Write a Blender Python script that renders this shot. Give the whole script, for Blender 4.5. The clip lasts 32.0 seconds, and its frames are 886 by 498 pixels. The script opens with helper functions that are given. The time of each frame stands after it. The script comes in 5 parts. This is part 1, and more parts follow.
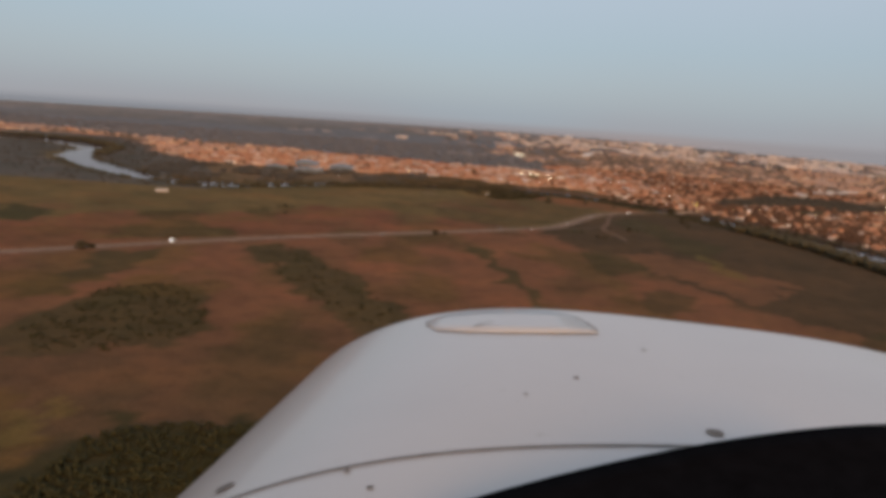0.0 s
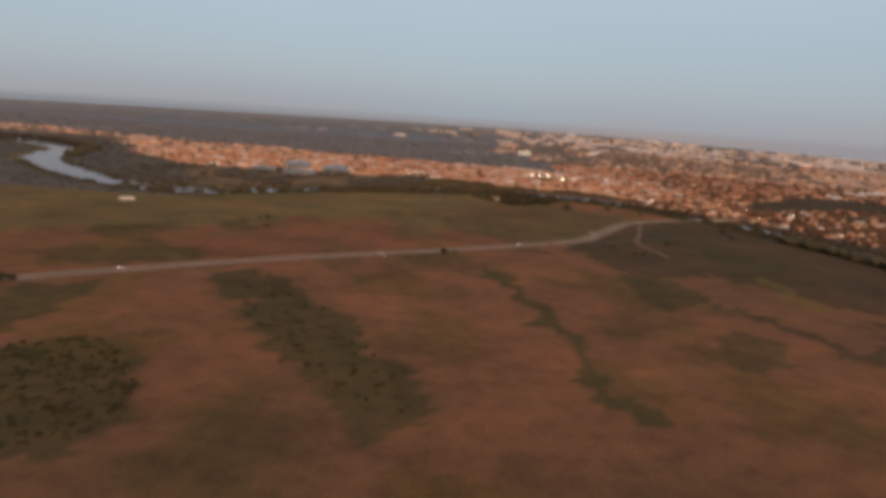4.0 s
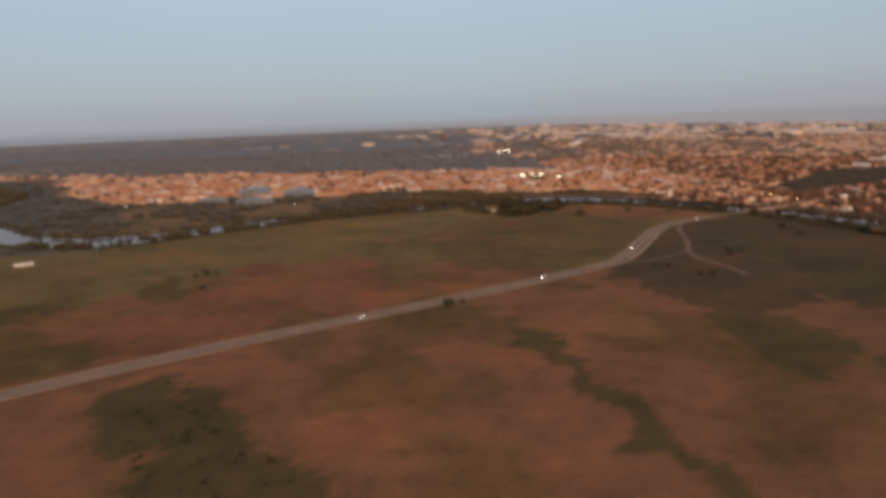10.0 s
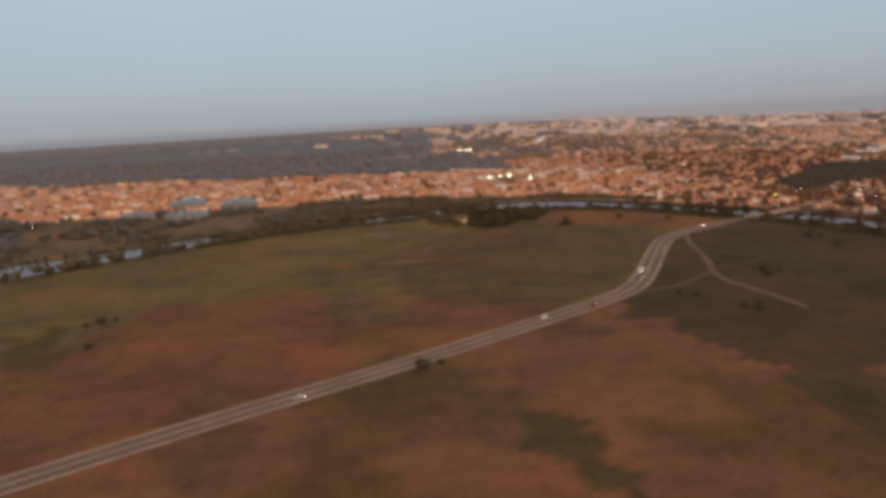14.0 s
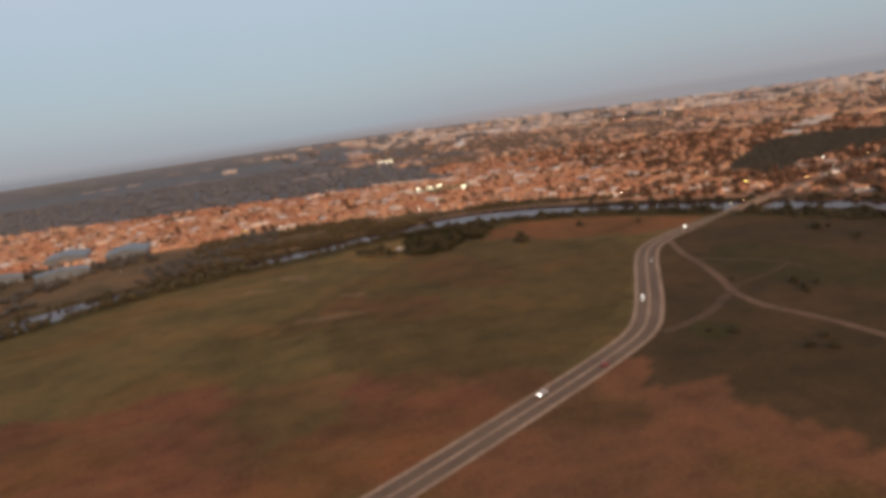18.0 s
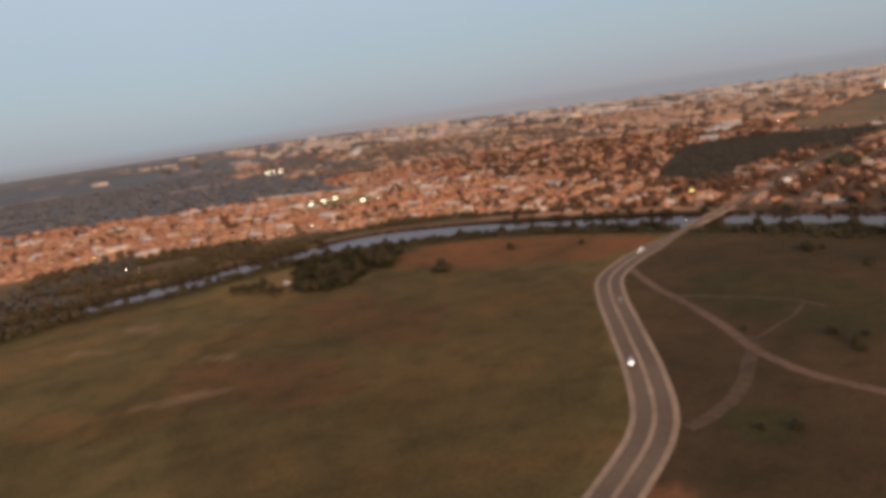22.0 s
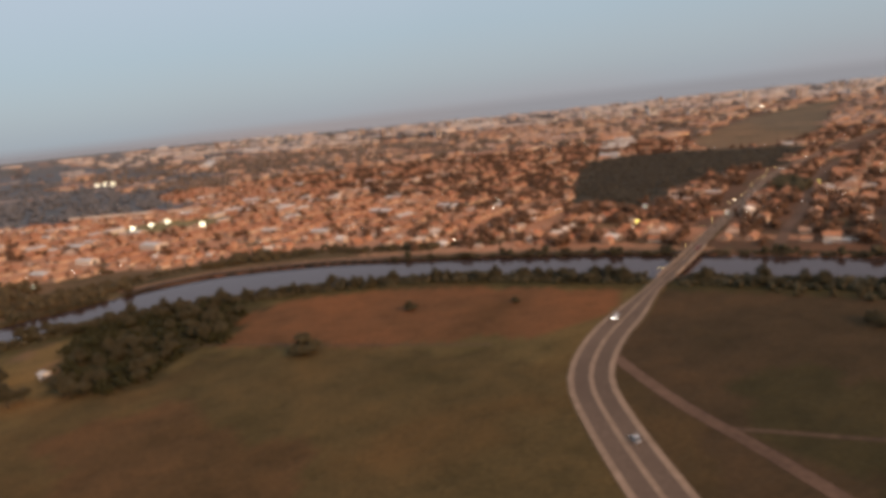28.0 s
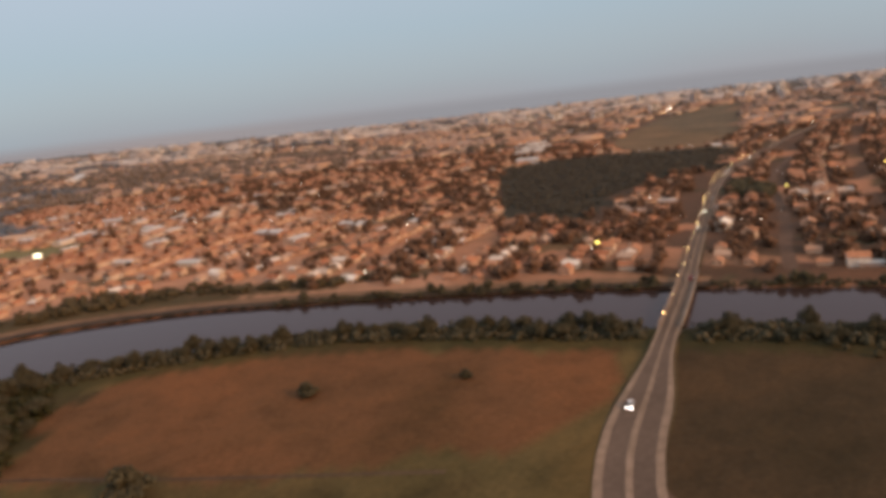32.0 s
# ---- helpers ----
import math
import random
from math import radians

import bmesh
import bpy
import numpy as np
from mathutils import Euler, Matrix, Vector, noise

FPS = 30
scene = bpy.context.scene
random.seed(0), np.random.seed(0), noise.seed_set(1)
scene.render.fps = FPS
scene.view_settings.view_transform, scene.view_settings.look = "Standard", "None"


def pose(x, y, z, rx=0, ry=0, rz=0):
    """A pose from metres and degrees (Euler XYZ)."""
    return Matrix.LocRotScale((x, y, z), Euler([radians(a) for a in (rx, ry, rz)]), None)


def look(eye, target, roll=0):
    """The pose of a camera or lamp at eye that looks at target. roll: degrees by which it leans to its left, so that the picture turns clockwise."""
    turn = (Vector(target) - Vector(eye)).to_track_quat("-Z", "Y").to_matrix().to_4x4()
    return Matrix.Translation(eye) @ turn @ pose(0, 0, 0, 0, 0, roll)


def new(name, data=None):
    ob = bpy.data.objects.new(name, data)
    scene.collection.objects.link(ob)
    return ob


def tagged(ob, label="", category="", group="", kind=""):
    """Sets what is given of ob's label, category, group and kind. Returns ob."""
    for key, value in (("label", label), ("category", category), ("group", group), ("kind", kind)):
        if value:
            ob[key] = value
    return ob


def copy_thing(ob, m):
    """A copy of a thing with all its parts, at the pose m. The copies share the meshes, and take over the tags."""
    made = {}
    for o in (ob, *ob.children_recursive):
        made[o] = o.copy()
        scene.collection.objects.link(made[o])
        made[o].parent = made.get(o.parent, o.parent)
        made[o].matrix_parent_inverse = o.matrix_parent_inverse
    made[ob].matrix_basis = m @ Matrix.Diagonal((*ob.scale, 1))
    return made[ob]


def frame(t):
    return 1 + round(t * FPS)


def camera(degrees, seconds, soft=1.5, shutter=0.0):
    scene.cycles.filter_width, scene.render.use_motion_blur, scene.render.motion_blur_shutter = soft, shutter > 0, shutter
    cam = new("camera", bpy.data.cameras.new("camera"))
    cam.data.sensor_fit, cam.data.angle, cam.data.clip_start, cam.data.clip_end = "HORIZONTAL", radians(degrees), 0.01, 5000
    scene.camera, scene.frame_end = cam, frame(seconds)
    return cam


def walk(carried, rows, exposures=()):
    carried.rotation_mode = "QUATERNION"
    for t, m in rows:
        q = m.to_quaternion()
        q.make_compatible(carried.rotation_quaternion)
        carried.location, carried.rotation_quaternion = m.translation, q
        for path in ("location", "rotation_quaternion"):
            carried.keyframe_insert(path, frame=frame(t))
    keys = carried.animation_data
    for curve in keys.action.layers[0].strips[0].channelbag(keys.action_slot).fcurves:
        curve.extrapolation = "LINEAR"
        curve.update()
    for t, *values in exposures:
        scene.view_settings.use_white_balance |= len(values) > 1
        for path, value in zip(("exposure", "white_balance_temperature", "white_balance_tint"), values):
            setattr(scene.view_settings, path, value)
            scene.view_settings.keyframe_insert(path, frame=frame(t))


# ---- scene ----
cam = camera(62.5, 32.0, soft=4.9)

# seconds, eye x, y, z, yaw, pitch, roll
PATH = [
    (0, 0.07, -0.01, 121.84, 0.02, -10.37, 3.88),
    (0.5, -1.36, 15.49, 121.80, 0.02, -10.44, 3.78),
    (1, -2.76, 31.00, 121.64, 0.03, -10.48, 3.79),
    (1.5, -4.17, 46.53, 121.41, 0.00, -10.53, 3.74),
    (2, -5.62, 62.06, 121.13, -0.03, -10.55, 3.60),
    (2.5, -7.10, 77.60, 120.81, -0.10, -10.58, 3.69),
    (3, -8.63, 93.13, 120.45, -0.17, -10.60, 3.84),
    (3.5, -10.19, 108.66, 120.14, -0.17, -10.58, 3.78),
    (5.5, -17.60, 169.54, 117.28, -0.29, -10.28, 3.36),
    (6, -19.18, 184.83, 117.03, -0.03, -9.74, 1.63),
    (6.5, -20.52, 200.18, 116.82, 0.15, -9.50, 0.23),
    (7, -21.65, 215.57, 116.58, 0.06, -9.48, -0.21),
    (7.5, -22.62, 231.00, 116.28, -0.46, -9.64, 0.30),
    (8, -23.44, 246.40, 116.02, -0.89, -9.42, 0.21),
    (8.5, -24.11, 261.77, 115.77, -1.26, -9.16, 0.39),
    (9, -24.57, 277.13, 115.53, -1.35, -9.29, -0.26),
    (9.5, -24.80, 292.48, 115.29, -1.47, -10.00, -1.26),
    (10, -24.86, 307.89, 115.04, -1.79, -10.28, -2.14),
    (10.5, -24.83, 323.39, 114.82, -2.17, -10.54, -2.83),
    (11, -24.76, 339.02, 114.57, -2.63, -10.53, -3.18),
    (11.5, -24.69, 354.71, 114.27, -3.36, -10.81, -1.47),
    (12, -24.61, 370.45, 113.90, -3.80, -10.58, -1.96),
    (12.5, -24.60, 386.17, 113.44, -4.13, -10.32, -2.30),
    (13, -24.62, 401.95, 112.99, -4.26, -10.29, -3.20),
    (13.5, -24.66, 417.76, 112.48, -4.57, -10.34, -3.20),
    (14, -24.68, 433.57, 112.01, -5.06, -10.48, -3.20),
    (14.5, -24.65, 449.42, 112.05, -5.91, -10.52, -2.78),
    (16.5, -21.68, 511.55, 111.28, -8.06, -10.82, -6.05),
    (17, -20.56, 527.11, 110.97, -8.70, -10.75, -6.83),
    (17.5, -19.06, 542.74, 110.48, -9.77, -10.71, -7.64),
    (18, -17.25, 558.48, 109.82, -10.97, -10.39, -8.28),
    (18.5, -15.10, 574.32, 108.95, -11.81, -10.15, -8.91),
    (19, -12.67, 590.23, 108.01, -12.49, -10.00, -9.31),
    (19.5, -9.94, 606.12, 107.09, -13.36, -9.90, -8.96),
    (20, -6.95, 621.85, 106.17, -14.57, -9.93, -8.29),
    (20.5, -3.68, 637.32, 105.17, -15.75, -10.04, -8.32),
    (21, -0.18, 652.46, 104.23, -16.90, -10.31, -8.77),
    (21.5, 3.48, 667.22, 103.38, -18.06, -10.62, -8.99),
    (22, 7.26, 681.61, 102.55, -19.20, -10.85, -8.13),
    (22.5, 11.13, 695.67, 101.69, -20.21, -11.04, -7.31),
    (23, 15.13, 709.57, 100.85, -20.95, -10.80, -7.32),
    (23.5, 19.35, 723.40, 100.13, -21.65, -10.63, -7.67),
    (24, 23.77, 737.10, 99.44, -22.51, -10.73, -7.84),
    (24.5, 28.39, 750.65, 98.73, -23.67, -10.85, -7.27),
    (25, 33.14, 764.10, 97.97, -24.95, -10.97, -6.03),
    (25.5, 37.97, 777.52, 97.12, -26.04, -10.89, -5.15),
    (27.5, 61.54, 830.18, 92.36, -28.98, -10.98, -6.59),
    (28, 67.61, 843.02, 91.21, -29.88, -10.98, -6.17),
    (28.5, 73.90, 855.63, 90.28, -30.83, -11.12, -6.06),
    (29, 80.41, 868.10, 89.37, -31.88, -11.37, -5.94),
    (29.5, 87.11, 880.49, 88.45, -32.81, -11.49, -6.53),
    (30, 93.94, 892.84, 87.44, -33.70, -11.38, -7.08),
    (30.5, 100.93, 905.15, 86.39, -34.61, -11.30, -7.55),
    (31, 108.01, 917.35, 85.35, -35.53, -11.24, -7.59),
    (31.5, 115.18, 929.42, 84.38, -36.58, -11.18, -7.42),
    (32, 122.44, 941.41, 83.35, -37.82, -11.21, -6.56),
]


def aim(x, y, z, yaw, pitch, roll):
    """A pose from a heading to the left of +y, a pitch and a lean."""
    a, b = radians(yaw), radians(pitch)
    way = Vector((-math.sin(a) * math.cos(b), math.cos(a) * math.cos(b), math.sin(b)))
    return look((x, y, z), Vector((x, y, z)) + way, roll)


walk(cam, [(r[0], aim(*r[1:])) for r in PATH], exposures=[(0.0, -0.02), (9.0, 0.0), (16.0, 0.0), (32.0, 0.02)])

# ---- light: a dusk sky and a low warm sun behind the camera ----
SUN_ELEV, SUN_AZ = radians(23), radians(170)   # azimuth clockwise from +y

world = bpy.data.worlds.new("world")
scene.world = world
world.use_nodes = True
wn, wl = world.node_tree.nodes, world.node_tree.links
wn.clear()
w_out = wn.new("ShaderNodeOutputWorld")
w_sky = wn.new("ShaderNodeTexSky")
w_sky.sky_type = "NISHITA"
w_sky.sun_disc = False
w_sky.sun_elevation, w_sky.sun_rotation = SUN_ELEV, SUN_AZ
w_sky.air_density, w_sky.dust_density, w_sky.ozone_density = 1.0, 2.0, 1.5
w_bg = wn.new("ShaderNodeBackground")
w_bg.inputs[1].default_value = 0.02
wl.new(w_sky.outputs[0], w_bg.inputs[0])
# a thin even veil of cloud over the whole sky, greyer towards the horizon
w_co = wn.new("ShaderNodeTexCoord")
w_sep = wn.new("ShaderNodeSeparateXYZ")
wl.new(w_co.outputs["Generated"], w_sep.inputs[0])
w_no = wn.new("ShaderNodeTexNoise")
w_no.inputs["Scale"].default_value = 1.6
w_no.inputs["Detail"].default_value = 2.0
wl.new(w_co.outputs["Generated"], w_no.inputs["Vector"])
w_add = wn.new("ShaderNodeMath")
w_add.operation = "MULTIPLY_ADD"
w_add.inputs[1].default_value = 0.16
wl.new(w_no.outputs[0], w_add.inputs[0])
wl.new(w_sep.outputs["Z"], w_add.inputs[2])
w_ramp = wn.new("ShaderNodeValToRGB")
els = w_ramp.color_ramp.elements
els[0].position, els[0].color = 0.05, (0.300, 0.290, 0.312, 1)
els[1].position, els[1].color = 0.62, (0.452, 0.466, 0.505, 1)
for at, col in ((0.10, (0.286, 0.324, 0.366, 1)), (0.18, (0.298, 0.362, 0.418, 1)), (0.30, (0.372, 0.418, 0.482, 1)), (0.42, (0.446, 0.456, 0.526, 1))):
    e = els.new(at)
    e.color = col
wl.new(w_add.outputs[0], w_ramp.inputs[0])
w_veil = wn.new("ShaderNodeBackground")
w_veil.inputs[1].default_value = 1.14
wl.new(w_ramp.outputs[0], w_veil.inputs[0])
w_sum = wn.new("ShaderNodeAddShader")
wl.new(w_bg.outputs[0], w_sum.inputs[0])
wl.new(w_veil.outputs[0], w_sum.inputs[1])
wl.new(w_sum.outputs[0], w_out.inputs[0])

sun = new("sun", bpy.data.lights.new("sun", "SUN"))
sun.data.energy, sun.data.angle, sun.data.color = 2.95, radians(18), (1.0, 0.53, 0.25)
sun_from = Vector((math.sin(SUN_AZ) * math.cos(SUN_ELEV), math.cos(SUN_AZ) * math.cos(SUN_ELEV), math.sin(SUN_ELEV)))
sun.matrix_world = look(sun_from * 200, (0, 0, 0))

# ---- materials ----
def material(name, rough=0.8, metal=0.0):
    m = bpy.data.materials.new(name)
    m.use_nodes = True
    nt = m.node_tree
    b = nt.nodes["Principled BSDF"]
    b.inputs["Roughness"].default_value, b.inputs["Metallic"].default_value = rough, metal
    return m, nt, b


def noise_node(nt, scale, detail=4.0, vector=None, rough=0.6):
    n = nt.nodes.new("ShaderNodeTexNoise")
    n.inputs["Scale"].default_value, n.inputs["Detail"].default_value, n.inputs["Roughness"].default_value = scale, detail, rough
    if vector is not None:
        nt.links.new(vector, n.inputs["Vector"])
    return n


def ramp_node(nt, source, stops):
    r = nt.nodes.new("ShaderNodeValToRGB")
    e = r.color_ramp.elements
    e[0].position, e[0].color = stops[0][0], (*stops[0][1], 1)
    e[1].position, e[1].color = stops[-1][0], (*stops[-1][1], 1)
    for at, col in stops[1:-1]:
        k = e.new(at)
        k.color = (*col, 1)
    nt.links.new(source, r.inputs[0])
    return r


def mix_node(nt, kind, fac, a, b):
    """kind: MIX, MULTIPLY, OVERLAY...; fac, a and b: a number, a colour or a socket."""
    n = nt.nodes.new("ShaderNodeMix")
    n.data_type, n.blend_type = "RGBA", kind
    for sock, v in ((n.inputs[0], fac), (n.inputs[6], a), (n.inputs[7], b)):
        if isinstance(v, (int, float)):
            sock.default_value = v
        elif isinstance(v, tuple):
            sock.default_value = (*v, 1)
        else:
            nt.links.new(v, sock)
    return n.outputs[2]


def bump(nt, b, height, strength, distance):
    n = nt.nodes.new("ShaderNodeBump")
    n.inputs["Strength"].default_value, n.inputs["Distance"].default_value = strength, distance
    nt.links.new(height, n.inputs["Height"])
    nt.links.new(n.outputs[0], b.inputs["Normal"])


def grained(name, dark, light, scale, big=None, rough=0.85, spread=0.35, source="", bump_m=0.0, metal=0.0):
    """A surface between two colours, with fine grain and large stains. source 'object' or 'island' shifts the hue piece by piece."""
    m, nt, b = material(name, rough, metal)
    co = nt.nodes.new("ShaderNodeTexCoord").outputs["Object"]
    b.inputs["Specular IOR Level"].default_value = 0.15 if rough > 0.7 else 0.5
    n = noise_node(nt, scale, 5.0, co)
    c = ramp_node(nt, n.outputs[0], ((0.3, dark), (0.7, light))).outputs[0]
    if big:
        k = noise_node(nt, big, 3.0, co)
        c = mix_node(nt, "MULTIPLY", 1.0, c, ramp_node(nt, k.outputs[0], ((0.3, (1 - spread,) * 3), (0.7, (1.0, 1.0, 1.0)))).outputs[0])
    if source:
        if source == "object":
            rnd = nt.nodes.new("ShaderNodeObjectInfo").outputs["Random"]
        else:
            rnd = nt.nodes.new("ShaderNodeNewGeometry").outputs["Random Per Island"]
        v = ramp_node(nt, rnd, ((0.0, (0.55, 0.55, 0.55)), (0.35, (0.85, 0.80, 0.76)), (0.7, (1.0, 1.0, 1.0)), (1.0, (1.25, 1.3, 1.35))))
        c = mix_node(nt, "MULTIPLY", 1.0, c, v.outputs[0])
    nt.links.new(c, b.inputs["Base Color"])
    if bump_m:
        bump(nt, b, n.outputs[0], 0.6, bump_m)
    return m


def island_colours(name, stops, rough=0.85, grain=0.5, source="island", district=0.0):
    """Pieces whose colour is picked one by one from a row of colours, with a little grain."""
    m, nt, b = material(name, rough)
    b.inputs["Specular IOR Level"].default_value = 0.12
    co = nt.nodes.new("ShaderNodeTexCoord").outputs["Object"]
    if source == "island":
        rnd = nt.nodes.new("ShaderNodeNewGeometry").outputs["Random Per Island"]
    else:
        rnd = nt.nodes.new("ShaderNodeObjectInfo").outputs["Random"]
    if district:
        area = noise_node(nt, district, 3.0, co)
        mixed = nt.nodes.new("ShaderNodeMix")
        mixed.inputs[0].default_value = 0.62
        nt.links.new(rnd, mixed.inputs[2])
        spread_out = nt.nodes.new("ShaderNodeMapRange")
        spread_out.inputs[1].default_value, spread_out.inputs[2].default_value = 0.30, 0.70
        nt.links.new(area.outputs[0], spread_out.inputs[0])
        nt.links.new(spread_out.outputs[0], mixed.inputs[3])
        rnd = mixed.outputs[0]
    c = ramp_node(nt, rnd, stops).outputs[0]
    n = noise_node(nt, grain, 4.0, co)
    c = mix_node(nt, "MULTIPLY", 1.0, c, ramp_node(nt, n.outputs[0], ((0.3, (0.72,) * 3), (0.7, (1.05,) * 3))).outputs[0])
    nt.links.new(c, b.inputs["Base Color"])
    return m


ROOF_STOPS = ((0.0, (0.36, 0.145, 0.078)), (0.25, (0.44, 0.185, 0.096)), (0.5, (0.50, 0.228, 0.122)), (0.70, (0.48, 0.255, 0.150)), (0.80, (0.50, 0.36, 0.27)), (0.90, (0.66, 0.56, 0.47)), (1.0, (0.84, 0.78, 0.70)))
WALL_STOPS = ((0.0, (0.37, 0.20, 0.130)), (0.3, (0.52, 0.32, 0.215)), (0.6, (0.60, 0.43, 0.31)), (0.85, (0.68, 0.56, 0.44)), (1.0, (0.76, 0.69, 0.60)))
PALE_STOPS = ((0.0, (0.38, 0.290, 0.245)), (0.4, (0.50, 0.41, 0.36)), (0.7, (0.63, 0.56, 0.50)), (1.0, (0.82, 0.78, 0.73)))
MID_STOPS = ((0.0, (0.30, 0.162, 0.112)), (0.3, (0.39, 0.225, 0.157)), (0.6, (0.46, 0.30, 0.22)), (0.85, (0.52, 0.41, 0.33)), (1.0, (0.68, 0.60, 0.52)))
mid_stuff = island_colours("mixed_roofs", MID_STOPS, district=0.006)
roof_stuff = island_colours("terracotta_roofs", ROOF_STOPS, district=0.011)
wall_stuff = island_colours("plastered_walls", WALL_STOPS, district=0.011)
# plaster of the far hamlets, dimmed and greyed: haze put into the colour
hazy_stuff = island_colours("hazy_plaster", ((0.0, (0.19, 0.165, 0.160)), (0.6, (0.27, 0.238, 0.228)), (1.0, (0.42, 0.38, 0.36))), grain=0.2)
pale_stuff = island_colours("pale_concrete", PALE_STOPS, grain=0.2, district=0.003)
roof_mat = island_colours("terracotta_roof", ROOF_STOPS, source="object")
wall_mat = island_colours("plaster_wall", WALL_STOPS, source="object")
pale_mat = island_colours("pale_wall", PALE_STOPS, source="object")
leaf_mat = island_colours("leaves", ((0.0, (0.044, 0.040, 0.023)), (0.5, (0.064, 0.057, 0.032)), (0.85, (0.082, 0.071, 0.040)), (1.0, (0.102, 0.084, 0.048))), 0.7)
scrub_leaf_mat = island_colours("scrub_leaves", ((0.0, (0.027, 0.027, 0.010)), (0.6, (0.036, 0.035, 0.013)), (1.0, (0.046, 0.042, 0.017))), 0.8)
# far leaves lightened and blued: distance haze painted into their base colour
hazed_wood_leaf_mat = island_colours("hazed_woodland_leaves", ((0.0, (0.118, 0.124, 0.138)), (0.5, (0.140, 0.146, 0.160)), (1.0, (0.164, 0.168, 0.182))), 0.75)
# grove leaves made paler than foliage, with haze painted into the base colour
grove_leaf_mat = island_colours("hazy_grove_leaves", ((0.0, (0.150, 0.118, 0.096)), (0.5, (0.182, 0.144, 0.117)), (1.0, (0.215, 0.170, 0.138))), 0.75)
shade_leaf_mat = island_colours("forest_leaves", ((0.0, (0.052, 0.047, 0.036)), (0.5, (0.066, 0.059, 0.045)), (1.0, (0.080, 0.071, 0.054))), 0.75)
dusty_leaf_mat = island_colours("dusty_leaves", ((0.0, (0.092, 0.054, 0.033)), (0.5, (0.130, 0.075, 0.046)), (1.0, (0.172, 0.099, 0.060))), 0.75)
belt_leaf_mat = island_colours("olive_belt_leaves", ((0.0, (0.060, 0.048, 0.025)), (0.5, (0.086, 0.068, 0.036)), (1.0, (0.112, 0.086, 0.046))), 0.75)
west_leaf_mat = island_colours("grey_green_leaves", ((0.0, (0.064, 0.062, 0.056)), (0.5, (0.082, 0.080, 0.072)), (1.0, (0.102, 0.098, 0.088))), 0.75)
bark_mat = grained("bark", (0.05, 0.035, 0.025), (0.13, 0.10, 0.075), 3.0, 0.5, 0.9)
asphalt_mat = grained("asphalt", (0.118, 0.083, 0.060), (0.168, 0.118, 0.086), 0.6, 0.03, 0.9, 0.3)
sand_mat = grained("river_sand", (0.175, 0.100, 0.056), (0.29, 0.165, 0.092), 0.25, 0.03, 0.95, 0.4)
bank_mat = grained("damp_earth", (0.050, 0.034, 0.022), (0.090, 0.060, 0.038), 0.3, 0.04, 0.9, 0.4)
shoulder_mat = grained("sandy_shoulder", (0.25, 0.175, 0.12), (0.37, 0.265, 0.19), 0.35, 0.04, 0.95, 0.35)
track_mat = grained("dirt_track", (0.115, 0.070, 0.047), (0.175, 0.108, 0.073), 0.4, 0.05, 0.95, 0.4)
faint_track_mat = grained("grassy_track", (0.080, 0.052, 0.032), (0.125, 0.080, 0.050), 0.4, 0.05, 0.95, 0.45)
verge_mat = grained("rough_grass_verge", (0.050, 0.038, 0.018), (0.085, 0.060, 0.028), 0.4, 0.05, 0.95, 0.35)
concrete_mat = grained("bridge_concrete", (0.22, 0.18, 0.15), (0.38, 0.32, 0.27), 0.5, 0.06, 0.9, 0.4)
dark_metal = grained("weathered_steel", (0.05, 0.05, 0.05), (0.10, 0.10, 0.10), 4.0, None, 0.5, metal=0.6)
blue_roof = grained("pale_blue_sheet_roof", (0.095, 0.125, 0.150), (0.140, 0.175, 0.205), 0.15, 0.03, 0.5, 0.3)
white_roof = grained("white_sheet_roof", (0.50, 0.48, 0.45), (0.66, 0.64, 0.60), 0.3, 0.05, 0.6, 0.25)
glass_dark, nt, b = material("window_glass", 0.08)
b.inputs["Base Color"].default_value = (0.03, 0.035, 0.04, 1)
door_mat = grained("painted_door", (0.10, 0.06, 0.04), (0.18, 0.11, 0.07), 6.0, None, 0.6)
pitch_mat = grained("floodlit_grass", (0.17, 0.145, 0.062), (0.24, 0.20, 0.092), 0.3, 0.03, 0.95, 0.3)


def glow(name, colour, strength):
    m = bpy.data.materials.new(name)
    m.use_nodes = True
    nt = m.node_tree
    nt.nodes.clear()
    o, e = nt.nodes.new("ShaderNodeOutputMaterial"), nt.nodes.new("ShaderNodeEmission")
    e.inputs[0].default_value, e.inputs[1].default_value = (*colour, 1), strength
    nt.links.new(e.outputs[0], o.inputs[0])
    return m


lamp_white = glow("white_lamp_light", (1.0, 0.90, 0.72), 24.0)
lamp_gold = glow("sodium_lamp_light", (1.0, 0.55, 0.18), 30.0)
lamp_flood = glow("floodlight_light", (1.0, 0.90, 0.62), 7.0)
lamp_yellow = glow("yellow_lamp_light", (1.0, 0.78, 0.16), 6.0)

# water: a dark body under a glossy, slightly rippled skin
water_mat, nt, b = material("river_water", 0.9)
b.inputs["Base Color"].default_value = (0.040, 0.026, 0.022, 1)
b.inputs["Specular IOR Level"].default_value = 0.0
skin = nt.nodes.new("ShaderNodeBsdfGlossy")
skin.inputs["Color"].default_value, skin.inputs["Roughness"].default_value = (0.88, 0.76, 0.74, 1), 0.10
rim = nt.nodes.new("ShaderNodeFresnel")
rim.inputs["IOR"].default_value = 1.25
both = nt.nodes.new("ShaderNodeMixShader")
co = nt.nodes.new("ShaderNodeTexCoord").outputs["Object"]
rip = noise_node(nt, 0.25, 4.0, co)
lift_n = nt.nodes.new("ShaderNodeBump")
